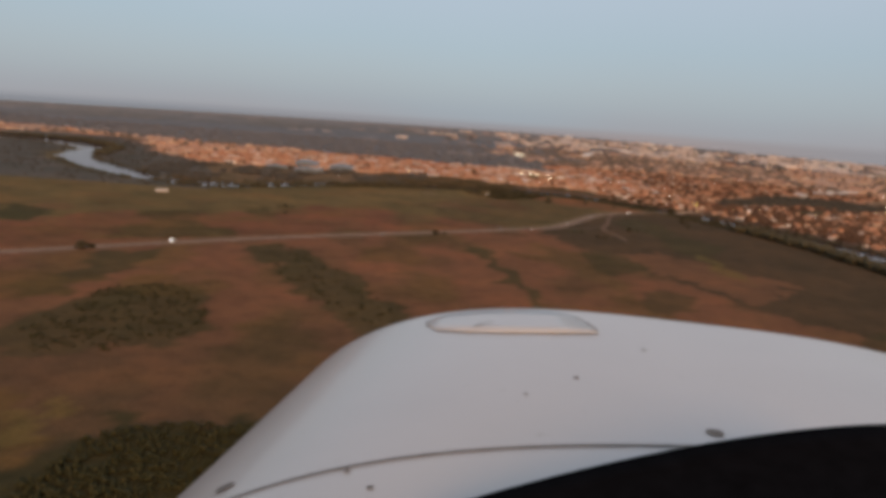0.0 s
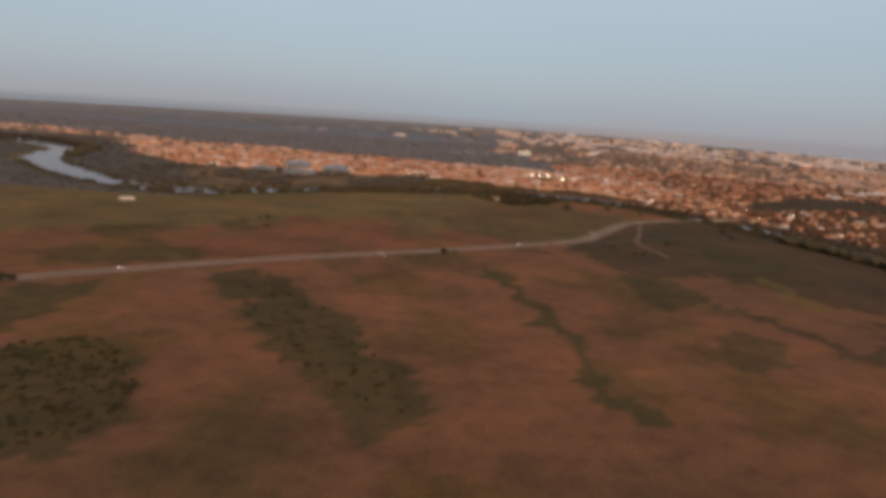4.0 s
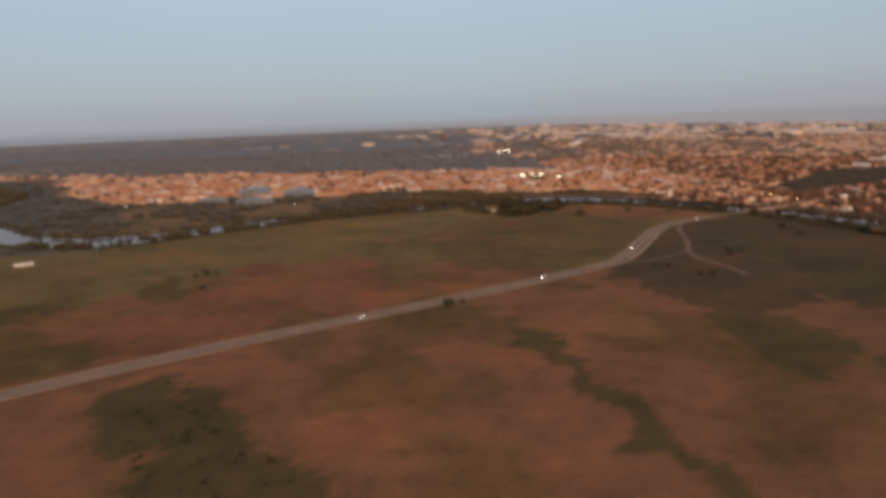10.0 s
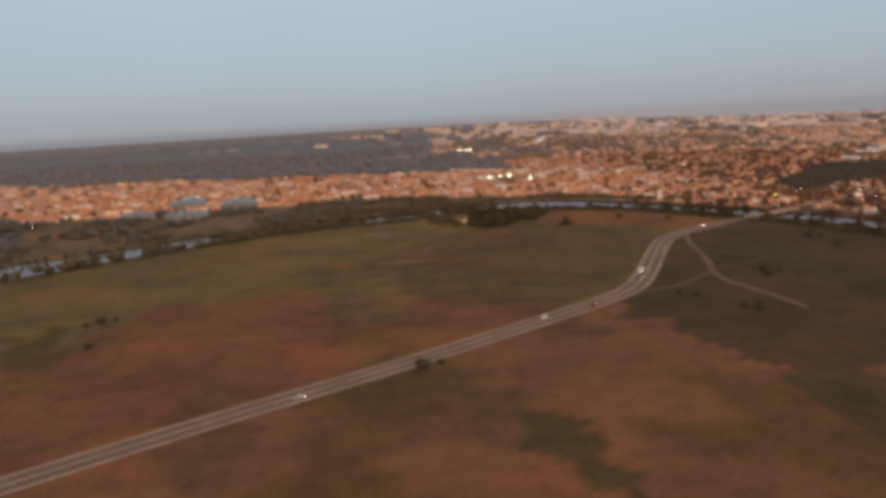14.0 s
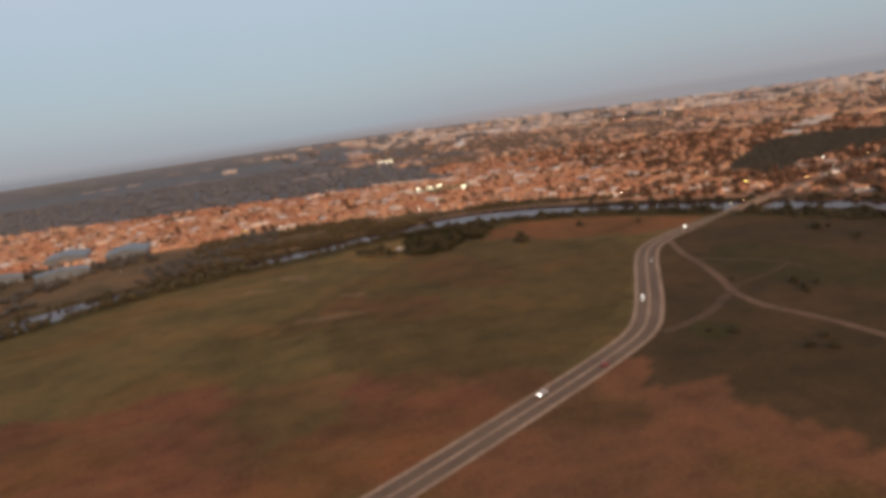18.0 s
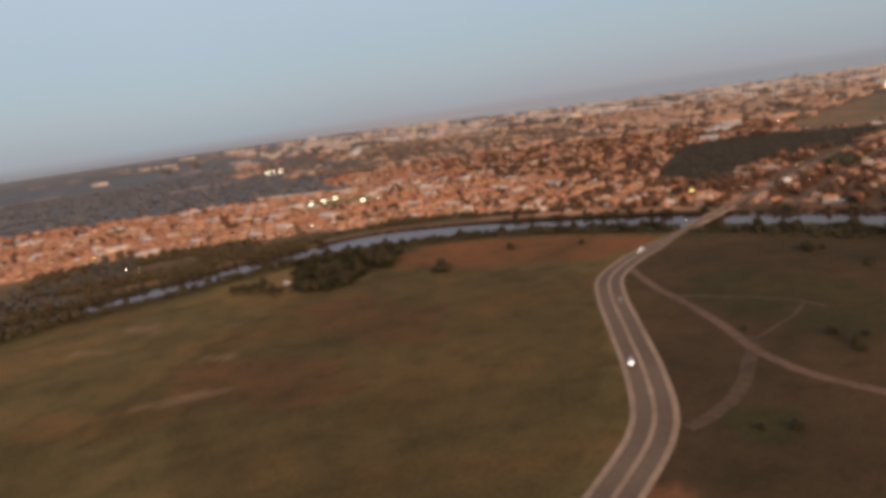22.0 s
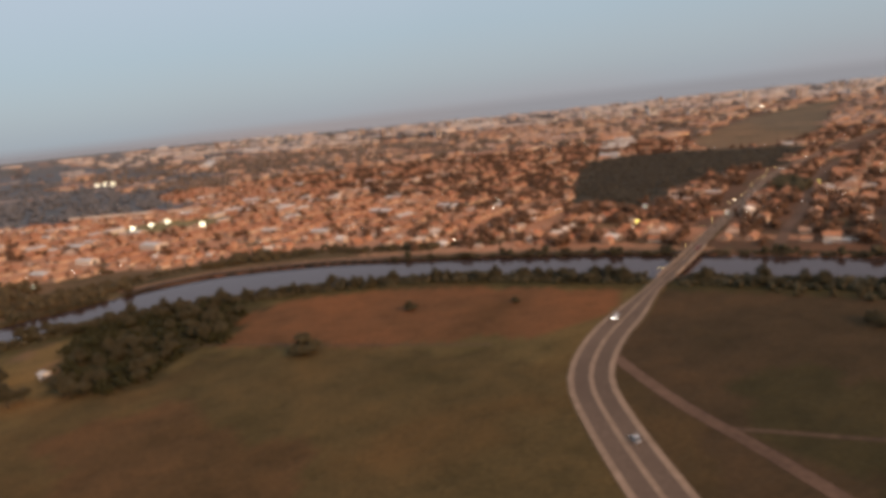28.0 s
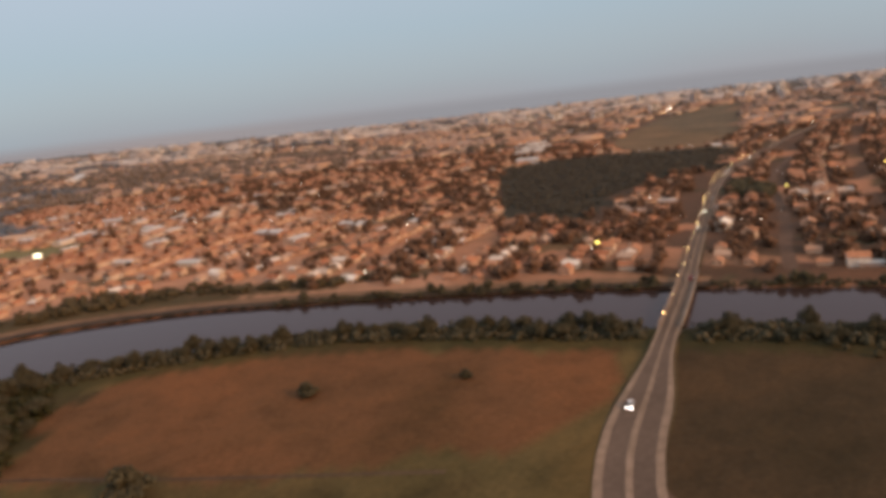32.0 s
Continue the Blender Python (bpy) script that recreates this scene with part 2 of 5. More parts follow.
lift_n.inputs["Strength"].default_value, lift_n.inputs["Distance"].default_value = 0.06, 0.15
nt.links.new(rip.outputs[0], lift_n.inputs["Height"])
nt.links.new(lift_n.outputs[0], skin.inputs["Normal"])
nt.links.new(rim.outputs[0], both.inputs[0])
nt.links.new(b.outputs[0], both.inputs[1])
nt.links.new(skin.outputs[0], both.inputs[2])
nt.links.new(both.outputs[0], nt.nodes["Material Output"].inputs[0])

# ground: colours of the cover, field by field, under grain, tufts and tracks at several sizes
ground_mat, nt, b = material("ground_cover", 0.95)
b.inputs["Specular IOR Level"].default_value = 0.05
att = nt.nodes.new("ShaderNodeAttribute")
att.attribute_name = "cover"
co = nt.nodes.new("ShaderNodeTexCoord").outputs["Object"]
n1, n2, n3 = noise_node(nt, 0.012, 5.0, co, 0.65), noise_node(nt, 0.07, 5.0, co, 0.7), noise_node(nt, 0.6, 4.0, co, 0.7)
c = mix_node(nt, "MULTIPLY", 1.0, att.outputs["Color"], ramp_node(nt, n1.outputs[0], ((0.28, (0.62, 0.70, 0.66)), (0.5, (0.95, 0.96, 0.95)), (0.72, (1.30, 1.16, 1.05)))).outputs[0])
c = mix_node(nt, "MULTIPLY", 1.0, c, ramp_node(nt, n2.outputs[0], ((0.25, (0.66, 0.70, 0.70)), (0.5, (1.0, 1.0, 1.0)), (0.75, (1.22, 1.16, 1.10)))).outputs[0])
c = mix_node(nt, "MULTIPLY", 1.0, c, ramp_node(nt, n3.outputs[0], ((0.3, (0.75,) * 3), (0.7, (1.15,) * 3))).outputs[0])
nt.links.new(c, b.inputs["Base Color"])
bump(nt, b, n2.outputs[0], 0.7, 1.5)

# ---- plan ----
# the river's two banks from the west bend to the east, and the main road
BANK_SOUTH = [(-1900, 1760), (-1300, 1765), (-1000, 1745), (-835, 1632), (-789, 1553), (-760, 1424), (-700, 1321), (-581, 1180), (-490, 1104), (-430, 1062), (-372, 1040), (-318, 1052), (-262, 1100), (-205, 1146), (-150, 1184), (-88, 1214),
              (-23, 1228), (55, 1255), (101, 1259), (148, 1250), (194, 1231), (240, 1203), (279, 1164), (307, 1121), (337, 1073), (370, 1012), (395, 950), (418, 880), (440, 790), (452, 600), (430, 300), (395, -200), (430, -1000), (330, -4600)]
BANK_NORTH = [(-1900, 1840), (-1300, 1845), (-960, 1822), (-787, 1679), (-737, 1573), (-713, 1466), (-664, 1364), (-556, 1243), (-495, 1178), (-448, 1128), (-388, 1110), (-332, 1112), (-285, 1142), (-232, 1180), (-170, 1218), (-92, 1250),
              (-24, 1272), (59, 1304), (107, 1316), (165, 1322), (225, 1290), (265, 1251), (300, 1210), (347, 1150), (371, 1112), (408, 1046), (440, 965), (470, 890), (495, 790), (510, 600), (490, 300), (452, -200), (490, -1000), (390, -4600)]
ROAD = [(-620, 330), (-451, 441), (-319, 538), (-246, 598), (-172, 655), (-128, 685), (-81, 715), (-15, 756), (53, 801), (100, 834), (128, 858), (150, 893), (172, 936), (197, 985), (217, 1016), (246, 1040), (279, 1058),
        (313, 1076.5), (345, 1093), (379, 1111), (422, 1135), (470, 1161.5), (530, 1194), (619, 1241), (692, 1273), (772, 1300), (860, 1326), (1000, 1366), (1400, 1460)]
DRY_FIELD = [(136, 1156), (150, 1188), (163, 1212), (190, 1205), (212, 1192), (246, 1175), (268, 1135), (300, 1086), (286, 1072), (264, 1064), (240, 1062), (216, 1074), (178, 1102), (156, 1131)]
COPSE = [(77, 1240), (104, 1250), (132, 1240), (166, 1226), (157, 1203), (136, 1160), (123, 1164), (104, 1138), (86, 1130), (73, 1130), (66, 1150), (72, 1185)]
WOOD = [(700, 1560), (769, 1567), (838, 1495), (885, 1385), (716, 1296), (668, 1315), (585, 1300), (471, 1248), (470, 1320), (568, 1425)]
AIRFIELD = [(946, 1610), (1474, 1880), (2047, 2020), (1300, 1600), (1065, 1470), (890, 1412), (850, 1500)]
WEST_GREEN = [(-405, 1255), (-420, 1285), (-523, 1498), (-652, 1621), (-730, 1827), (-1000, 2150), (-1300, 2100), (-1000, 1500), (-684, 1183), (-474, 1055)]
GROVE = [(572, 1176), (584, 1212), (622, 1230), (644, 1234), (616, 1198), (600, 1184)]
PITCH = [(140, 1640), (185, 1690), (262, 1618), (222, 1572)]


def smooth_line(points, step):
    """A Catmull-Rom curve through points, cut at about even steps."""
    p = [Vector((*q, 0)) for q in points]
    p = [2 * p[0] - p[1]] + p + [2 * p[-1] - p[-2]]
    out = []
    for a, b, c, d in zip(p, p[1:], p[2:], p[3:]):
        n = max(1, int((c - b).length / step))
        for k in range(n):
            t = k / n
            out.append(0.5 * (2 * b + (c - a) * t + (2 * a - 5 * b + 4 * c - d) * t * t + (3 * b - a - 3 * c + d) * t ** 3))
    out.append(p[-2])
    return out


def inside(px, py, poly):
    """Whether points lie in a polygon (arrays)."""
    res = np.zeros(px.shape, bool)
    for (x0, y0), (x1, y1) in zip(poly, poly[1:] + poly[:1]):
        cross = (y0 > py) != (y1 > py)
        res ^= cross & (px < (x1 - x0) * (py - y0) / (y1 - y0 + 1e-9) + x0)
    return res


def line_distance(px, py, line):
    d = np.full(px.shape, 1e9)
    for (x0, y0), (x1, y1) in zip(line, line[1:]):
        ex, ey = x1 - x0, y1 - y0
        t = np.clip(((px - x0) * ex + (py - y0) * ey) / (ex * ex + ey * ey), 0, 1)
        d = np.minimum(d, np.hypot(px - x0 - t * ex, py - y0 - t * ey))
    return d


SOUTH = [(v.x, v.y) for v in smooth_line(BANK_SOUTH, 25)]
NORTH = [(v.x, v.y) for v in smooth_line(BANK_NORTH, 25)]
RIVER = SOUTH + NORTH[::-1]
ROAD_LINE = [(v.x, v.y) for v in smooth_line(ROAD, 10)]


def river_distance(px, py):
    """Metres from the water's edge, below zero in the water."""
    d = np.minimum(line_distance(px, py, SOUTH), line_distance(px, py, NORTH))
    return np.where(inside(px, py, RIVER), -d, d)


CENTRE, WATER_Z = (40.0, 460.0), -1.2


def rise(px, py):
    """Far off the land lifts towards the horizon."""
    d = np.hypot(px - CENTRE[0], py - CENTRE[1])
    east = np.clip((np.arctan2(px - CENTRE[0], py - CENTRE[1]) - 0.05) / 0.58, 0, 1)
    return (40.0 - 38.0 * east * east * (3 - 2 * east)) * np.clip((d - 2000) / 2420, 0, 1.2) ** 2


def wave(px, py, size, seed):
    """Smooth random waves from -1 to 1, made of sines."""
    rng = np.random.default_rng(seed)
    out = 0
    for k in range(7):
        a, ph, s = rng.uniform(0, 6.28), rng.uniform(0, 6.28), size * rng.uniform(0.5, 1.8)
        out = out + np.sin((px * np.cos(a) + py * np.sin(a)) * 6.28 / s + ph)
    return out / 3.2


def green_edge(x, y):
    """How far north the trees and rough grass beside the river reach before the houses begin."""
    return np.interp(x, (-600, -300, -106, -6, 70, 150, 214, 254, 300), (1455, 1440, 1455, 1448, 1412, 1384, 1372, 1335, 1262)) + 12 * wave(x, y, 80, 36)


def in_far_wood(x, y):
    """The woods to the north-west; their edge frays more and more with distance."""
    ragged = 70 + np.clip((y - 2100) * 0.28, 0, 420)
    return (y > 1880 - 0.35 * x) & (x < 470 + np.clip((y - 2100) * 0.3, 0, 400)) & (x < 265 + 0.08 * (y - 1900) + ragged * (wave(x, y, 380, 33) + 0.6 * wave(x, y, 140, 34)))


# a wooded belt that crosses the town farther off
BELT = [(180, 2000), (417, 2091), (575, 2140), (711, 2128), (800, 1930), (1127, 2376), (1031, 2757), (805, 2775), (758, 3300), (470, 3588), (300, 3600)]


# ---- ground: one sheet to the horizon ----
def spread(lo, hi, step, far, growth):
    mid = list(np.arange(lo, hi + 0.1, step))
    left, s, x = [], step, lo
    while x > -far:
        s *= growth
        x -= s
        left.append(x)
    right, s, x = [], step, hi
    while x < far:
        s *= growth
        x += s
        right.append(x)
    return np.array(left[::-1] + mid + right)


gx, gy = spread(-460, 620, 5.0, 5200, 1.09), spread(120, 1420, 5.0, 5400, 1.08)
GX, GY = np.meshgrid(gx, gy)
rd = river_distance(GX, GY)
GZ = rise(GX, GY) + np.where(rd < 6, -1.2 + np.clip(rd, -8, 6) * 0.2, 0.0)
# soft edges between the kinds of cover
wx, wy = GX + 7 * wave(GX, GY, 60, 1) + 5 * wave(GX, GY, 23, 2), GY + 7 * wave(GX, GY, 55, 3) + 5 * wave(GX, GY, 21, 4)

SOIL, OLIVE, BROWN, SCRUB = (0.172, 0.082, 0.045), (0.118, 0.085, 0.036), (0.066, 0.044, 0.024), (0.047, 0.043, 0.018)
DRY, TOWN, GREY, HAZED_FAR_WOOD = (0.152, 0.073, 0.034), (0.45, 0.238, 0.150), (0.078, 0.053, 0.039), (0.130, 0.137, 0.152)
cover = np.empty(GX.shape + (3,))
cover[:] = np.array(SOIL) * 0.85


def lay(mask, colour, amount=1.0):
    cover[mask] = cover[mask] * (1 - amount) + np.array(colour) * amount


def lay_soft(field, lo, hi, colour, amount, where):
    """Blends a colour in as a field rises from lo to hi."""
    k = np.clip((field - lo) / (hi - lo), 0, 1)
    k = (k * k * (3 - 2 * k) * amount * where)[..., None]
    cover[:] = cover * (1 - k) + np.array(colour) * k


east = line_distance(wx, wy, ROAD_LINE)
road_poly = ROAD_LINE + [(1400, -3000), (-620, -3000)]
beyond = ~inside(GX, GY, road_poly)
lay(beyond, OLIVE)
lay(beyond & (wave(wx, wy, 420, 9) > 0.35) & (wy < 780), SOIL, 0.7)
# reddish ground north of the road, olive beyond it
lay(inside(wx, wy, [(-420, 640), (-330, 770), (-250, 785), (-185, 845), (-165, 905), (-66, 903), (0, 880), (50, 850), (75, 822), (50, 798), (-80, 712), (-240, 592), (-330, 530)]), (0.144, 0.063, 0.035))
lay(inside(wx, wy, [(-68, 905), (-15, 892), (-12, 825), (-44, 812)]), OLIVE, 0.6)
for poly in ([(-293, 735), (-250, 732), (-184, 673), (-234, 626), (-300, 600)], [(-243, 849), (-225, 880), (-180, 815), (-198, 770)], [(-330, 790), (-280, 800), (-260, 745), (-310, 730)]):
    lay(inside(wx, wy, poly), (0.070, 0.052, 0.019), 0.85)
# streaks of dry grass and bare soil
lay_soft(wave(wx, 0.6 * wy, 120, 15), 0.1, 0.9, (0.098, 0.064, 0.024), 0.65, ~beyond * np.clip((470 - wx) / 120, 0, 1))
lay_soft(wave(0.7 * wx, wy, 75, 16), 0.3, 1.0, (0.175, 0.086, 0.043), 0.55, ~beyond * np.clip((470 - wx) / 120, 0, 1))
lay_soft(wave(wx, 0.5 * wy, 60, 18), 0.2, 1.0, (0.075, 0.052, 0.024), 0.5, GY < 900)
lay_soft(wave(wx + 0.4 * wy, 2.2 * wy, 160, 19), 0.2, 1.0, (0.155, 0.078, 0.030), 0.45, beyond & (GY < 1200))
lay_soft(wave(0.5 * wx - 0.2 * wy, 2.0 * wy + 0.5 * wx, 70, 20), 0.2, 1.0, (0.135, 0.095, 0.040), 0.32, beyond & (GY < 1200))
lay_soft(wave(0.6 * wx, 1.8 * wy, 95, 22), 0.1, 1.0, (0.070, 0.051, 0.020), 0.35, beyond & (GY < 1200))
# scrub on the red slopes south of the road
for poly in ([(-225, 360), (-218, 418), (-211, 449), (-181, 476), (-139, 428), (-121, 381), (-136, 359), (-157, 333), (-178, 317), (-207, 326)],
             [(-176, 619), (-138, 642), (-101, 580), (-57, 512), (-27, 448), (-9, 398), (-30, 367), (-51, 398), (-72, 429), (-101, 481), (-130, 548)],
             [(-264, 517), (-265, 559), (-229, 589), (-211, 541), (-227, 490)], [(-262, 426), (-248, 513), (-228, 487), (-232, 421)],
             [(-143, 209), (-130, 251), (-73, 252), (-63, 237), (-52, 167), (-127, 167)]):
    lay(inside(wx, wy, poly), SCRUB, 0.78)
# near ground browner to the south, with vignetting painted into the cover colour
lay_soft(-wy - 25 * wave(wx, wy, 90, 24), -430, -260, (0.070, 0.047, 0.026), 0.75, ~beyond * np.clip((360 - wx) / 160, 0, 1))
lay((wave(wx, wy, 170, 14) > 0.75) & ~beyond & (GY < 700), (0.095, 0.060, 0.021), 0.6)
lay(inside(wx, wy, [(-143, 188), (-124, 251), (-75, 268), (-29, 265), (-20, 210), (-31, 157), (-127, 156)]), (0.034, 0.032, 0.015), 0.9)
lay(inside(wx, wy, [(-158, 274), (-149, 276), (-135, 243), (-145, 237)]), (0.12, 0.085, 0.03), 0.7)
lay(line_distance(wx, wy, [(29, 673), (34, 653), (50, 584), (60, 535), (62, 470), (76, 399)]) < 7, SCRUB, 0.8)
# dark grazed land east of the road
lay(inside(wx, wy, [(140, 850), (262, 1052), (330, 1084), (380, 1000), (430, 860), (460, 600), (430, 300), (230, 500), (120, 760)]), BROWN)
lay(~beyond & (wx > 118 + 0.1 * (wy - 900)) & (wy > 790) & (GX < 480), BROWN)
lay(inside(wx, wy, [(145, 700), (215, 720), (300, 600), (240, 520)]), SOIL, 0.55)
lay((wave(wx, wy, 130, 17) > 0.6) & (GX > 130) & (GY < 1050) & ~beyond, SCRUB, 0.6)
lay(inside(wx, wy, [(143, 850), (160, 851), (170, 838), (160, 822), (142, 826)]), SCRUB, 0.7)
lay(inside(0.6 * GX + 0.4 * wx, 0.6 * GY + 0.4 * wy, DRY_FIELD), DRY)
lay(inside(wx, wy, COPSE), (0.056, 0.046, 0.022), 0.85)
lay(inside(0.6 * GX + 0.4 * wx, 0.6 * GY + 0.4 * wy, [(56, 1245), (73, 1231), (72, 1180), (56, 1187)]), (0.180, 0.108, 0.062), 0.7)
# pasture towards the road darkened to brown: vignetting put into its colour
dimmed_pasture = inside(wx + 14 * wave(wx, wy, 90, 28), wy + 14 * wave(wx, wy, 80, 29), [(-40, 985), (20, 1100), (60, 1128), (130, 1128), (180, 1088), (215, 1058), (228, 1035), (200, 960), (120, 860), (60, 835), (-10, 890)])
lay(dimmed_pasture, (0.074, 0.051, 0.023), 0.55)
# bare reddish ground and pale sandy scrapes in the olive pasture
for poly in ([(67, 1102), (100, 1106), (123, 1032), (103, 982), (75, 1008), (55, 1061)], [(-8, 1034), (47, 1012), (66, 971), (36, 948), (-6, 981)]):
    lay(inside(wx, wy, poly), (0.112, 0.056, 0.028), 0.55)
for poly in ([(-37, 1156), (-15, 1131), (-13, 1112), (-36, 1138)], [(1, 1052), (15, 1039), (15, 1030), (1, 1043)], [(-60, 1118), (-38, 1098), (-38, 1092), (-60, 1110)], [(-30, 1002), (10, 992), (10, 985), (-30, 994)]):
    lay(inside(GX + 0.3 * (wx - GX), GY + 0.3 * (wy - GY), poly), (0.21, 0.135, 0.08), 0.7)
lay(inside(wx, wy, [(-5, 1195), (30, 1215), (72, 1225), (70, 1180), (40, 1163), (5, 1175)]), (0.170, 0.112, 0.042), 0.8)
lay(inside(wx, wy, [(250, 735), (264, 735), (270, 640), (256, 598), (242, 655)]), (0.120, 0.086, 0.028), 0.7)
lay(inside(wx, wy, [(-422, 669), (-464, 766), (-405, 750), (-379, 666)]), SCRUB, 0.9)
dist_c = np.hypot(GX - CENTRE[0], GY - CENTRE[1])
# both banks
lay((rd < 26) & (GY < 1300), SCRUB, 0.7)
north = inside(GX, GY, NORTH + [(390, -6000), (6000, -6000), (6000, 6000), (-6000, 6000), (-6000, 2400)])
lay(north, TOWN)
lay(north & (wx > 330), (0.36, 0.182, 0.110), 0.9)
lay(north & (rd > 4) & (rd < 30) & (wx > 110) & (wx < 262), (0.110, 0.075, 0.040))
lay(north & (rd > 4) & (rd < 34) & (wx > 375), (0.078, 0.049, 0.033), 0.85)
lay(north & (rd < 12) & (GX < 125), SCRUB, 0.9)
lay(north & (rd > 30) & (rd < 46) & (wave(wx, wy, 90, 31) > -0.1), SCRUB, 0.6)
lay(north & (GX > 430) & (wave(wx, wy, 150, 21) > -0.45), GREY, 0.85)
lay(north & (dist_c > 1750) & (wave(wx, wy, 200, 51) + 0.5 * wave(wx, wy, 80, 52) > 0.25), (0.085, 0.065, 0.050), 0.85)
lay(north & (dist_c > 1500) & (dist_c < 4200) & (wave(0.45 * wx + 0.2 * wy, 1.6 * wy - 0.6 * wx, 170, 53) > 0.7), (0.36, 0.27, 0.20), 0.7)
lay(north & (wave(wx, wy, 90, 23) > 0.8), (0.085, 0.07, 0.04), 0.8)
lay(north & (GX < 300) & (GX > -520) & (GY < green_edge(GX, GY)) & (rd > np.where(GX > 120, 22, 4)), (0.082, 0.064, 0.034), 0.85)
lay(inside(wx, wy, PITCH), (0.16, 0.15, 0.06))
lay(north & inside(wx, wy, BELT) & (wave(0.6 * wx, wy, 160, 36) > -0.6), (0.165, 0.128, 0.106), 0.8)
# ground of the far woods, its colour blued in place of haze
lay(north & in_far_wood(GX, GY), HAZED_FAR_WOOD)
lay(north & inside(wx, wy, WEST_GREEN), (0.080, 0.075, 0.066))
lay(~north & (GX < -330) & (rd < 330) & (rd > 20) & (GY > 1000), (0.080, 0.075, 0.066))
lay(inside(wx, wy, GROVE), (0.050, 0.042, 0.026))
lay(inside(wx, wy, WOOD), (0.052, 0.046, 0.034))
lay(inside(wx, wy, AIRFIELD), (0.185, 0.125, 0.076))
lay(inside(wx, wy, AIRFIELD) & (wx > 1060 + 0.8 * (wy - 1500)), (0.140, 0.112, 0.078), 0.8)
# land greyed and paled with distance: haze put into the cover colour
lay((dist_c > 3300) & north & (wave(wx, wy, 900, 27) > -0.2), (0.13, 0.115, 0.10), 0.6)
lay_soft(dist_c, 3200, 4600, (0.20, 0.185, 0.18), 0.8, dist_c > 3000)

ny, nx = GX.shape
idx = np.arange(ny * nx).reshape(ny, nx)
faces = np.stack([idx[:-1, :-1], idx[:-1, 1:], idx[1:, 1:], idx[1:, :-1]], -1).reshape(-1, 4)


def sheet(name, verts, quads, mat):
    me = bpy.data.meshes.new(name)
    me.vertices.add(len(verts))
    me.vertices.foreach_set("co", np.asarray(verts, np.float32).ravel())
    me.loops.add(4 * len(quads))
    me.loops.foreach_set("vertex_index", np.asarray(quads, np.int32).ravel())
    me.polygons.add(len(quads))
    me.polygons.foreach_set("loop_start", np.arange(0, 4 * len(quads), 4, dtype=np.int32))
    me.polygons.foreach_set("use_smooth", np.ones(len(quads), bool))
    me.materials.append(mat)
    me.update(calc_edges=True)
    return me


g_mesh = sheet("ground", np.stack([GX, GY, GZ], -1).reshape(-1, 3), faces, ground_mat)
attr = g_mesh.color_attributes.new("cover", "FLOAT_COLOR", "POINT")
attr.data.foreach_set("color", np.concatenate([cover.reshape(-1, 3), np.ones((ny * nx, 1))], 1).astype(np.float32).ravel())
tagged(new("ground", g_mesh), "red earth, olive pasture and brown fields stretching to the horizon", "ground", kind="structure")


def ribbon(name, line, half, z, mat, offset=0.0, lift=None, narrow=None, skirt=0.0):
    """A strip that follows a line, half metres to each side."""
    bm = bmesh.new()
    pts = [Vector((x, y, 0)) for x, y in line]
    rows = []
    for k, q in enumerate(pts):
        d = (pts[min(k + 1, len(pts) - 1)] - pts[max(k - 1, 0)]).normalized()
        side = Vector((d.y, -d.x, 0))
        h = z + (lift(q.x, q.y) if lift else 0.0)
        k2 = narrow(q.x, q.y) if narrow else 1.0
        edge = [(-half, h), (half, h)]
        if skirt:
            edge = [(-half - 1.6 * h - 0.3, -skirt)] + edge + [(half + 1.6 * h + 0.3, -skirt)]
        rows.append([bm.verts.new(q + side * (offset + e) * k2 + Vector((0, 0, hh))) for e, hh in edge])
    for a, c in zip(rows, rows[1:]):
        for j in range(len(a) - 1):
            bm.faces.new((a[j], a[j + 1], c[j + 1], c[j]))
    bmesh.ops.recalc_face_normals(bm, faces=bm.faces)
    for f in bm.faces:
        if f.normal.z < 0:
            f.normal_flip()
    me = bpy.data.meshes.new(name)
    bm.to_mesh(me)
    bm.free()
    me.materials.append(mat)
    return me


# ---- river ----
w_s, w_n = smooth_line(BANK_SOUTH, 20), smooth_line(BANK_NORTH, 20)
wv, wq = [], []
for k in range(220):
    a, c = w_s[int(k / 219 * (len(w_s) - 1))], w_n[int(k / 219 * (len(w_n) - 1))]
    d = (c - a)
    for e in (-0.12, 0.5, 1.12):
        q = a + d * e
        wv.append((q.x, q.y, WATER_Z))
for k in range(219):
    for e in (0, 1):
        wq.append((3 * k + e, 3 * k + 3 + e, 3 * k + 4 + e, 3 * k + 1 + e))
water = tagged(new("water", sheet("water", wv, wq, water_mat)), "slate-blue river, smooth and reflecting the dusk sky", "river", kind="structure")


def at_bridge(x, y):
    """Height of the road over the flat land: it climbs to the bridge and comes down behind it."""
    d = math.hypot(x - 358, y - 1100)
    t = max(0.0, min(1.0, (135 - d) / 75))
    return 1.1 * t * t * (3 - 2 * t)


def lane_scale(x, y):
    """The road narrows on the bridge and stays narrow through the town."""
    if x > 358:
        return 0.47
    d = math.hypot(x - 358, y - 1100)
    t = max(0.0, min(1.0, (110 - d) / 55))
    return 1.0 - 0.53 * t * t * (3 - 2 * t)


def part(name, bm, mat, parent, label=""):
    me = bpy.data.meshes.new(name)
    bm.to_mesh(me)
    bm.free()
    me.materials.append(mat)
    ob = new(name, me)
    ob.parent = parent
    if label:
        ob["label"] = label
    return ob


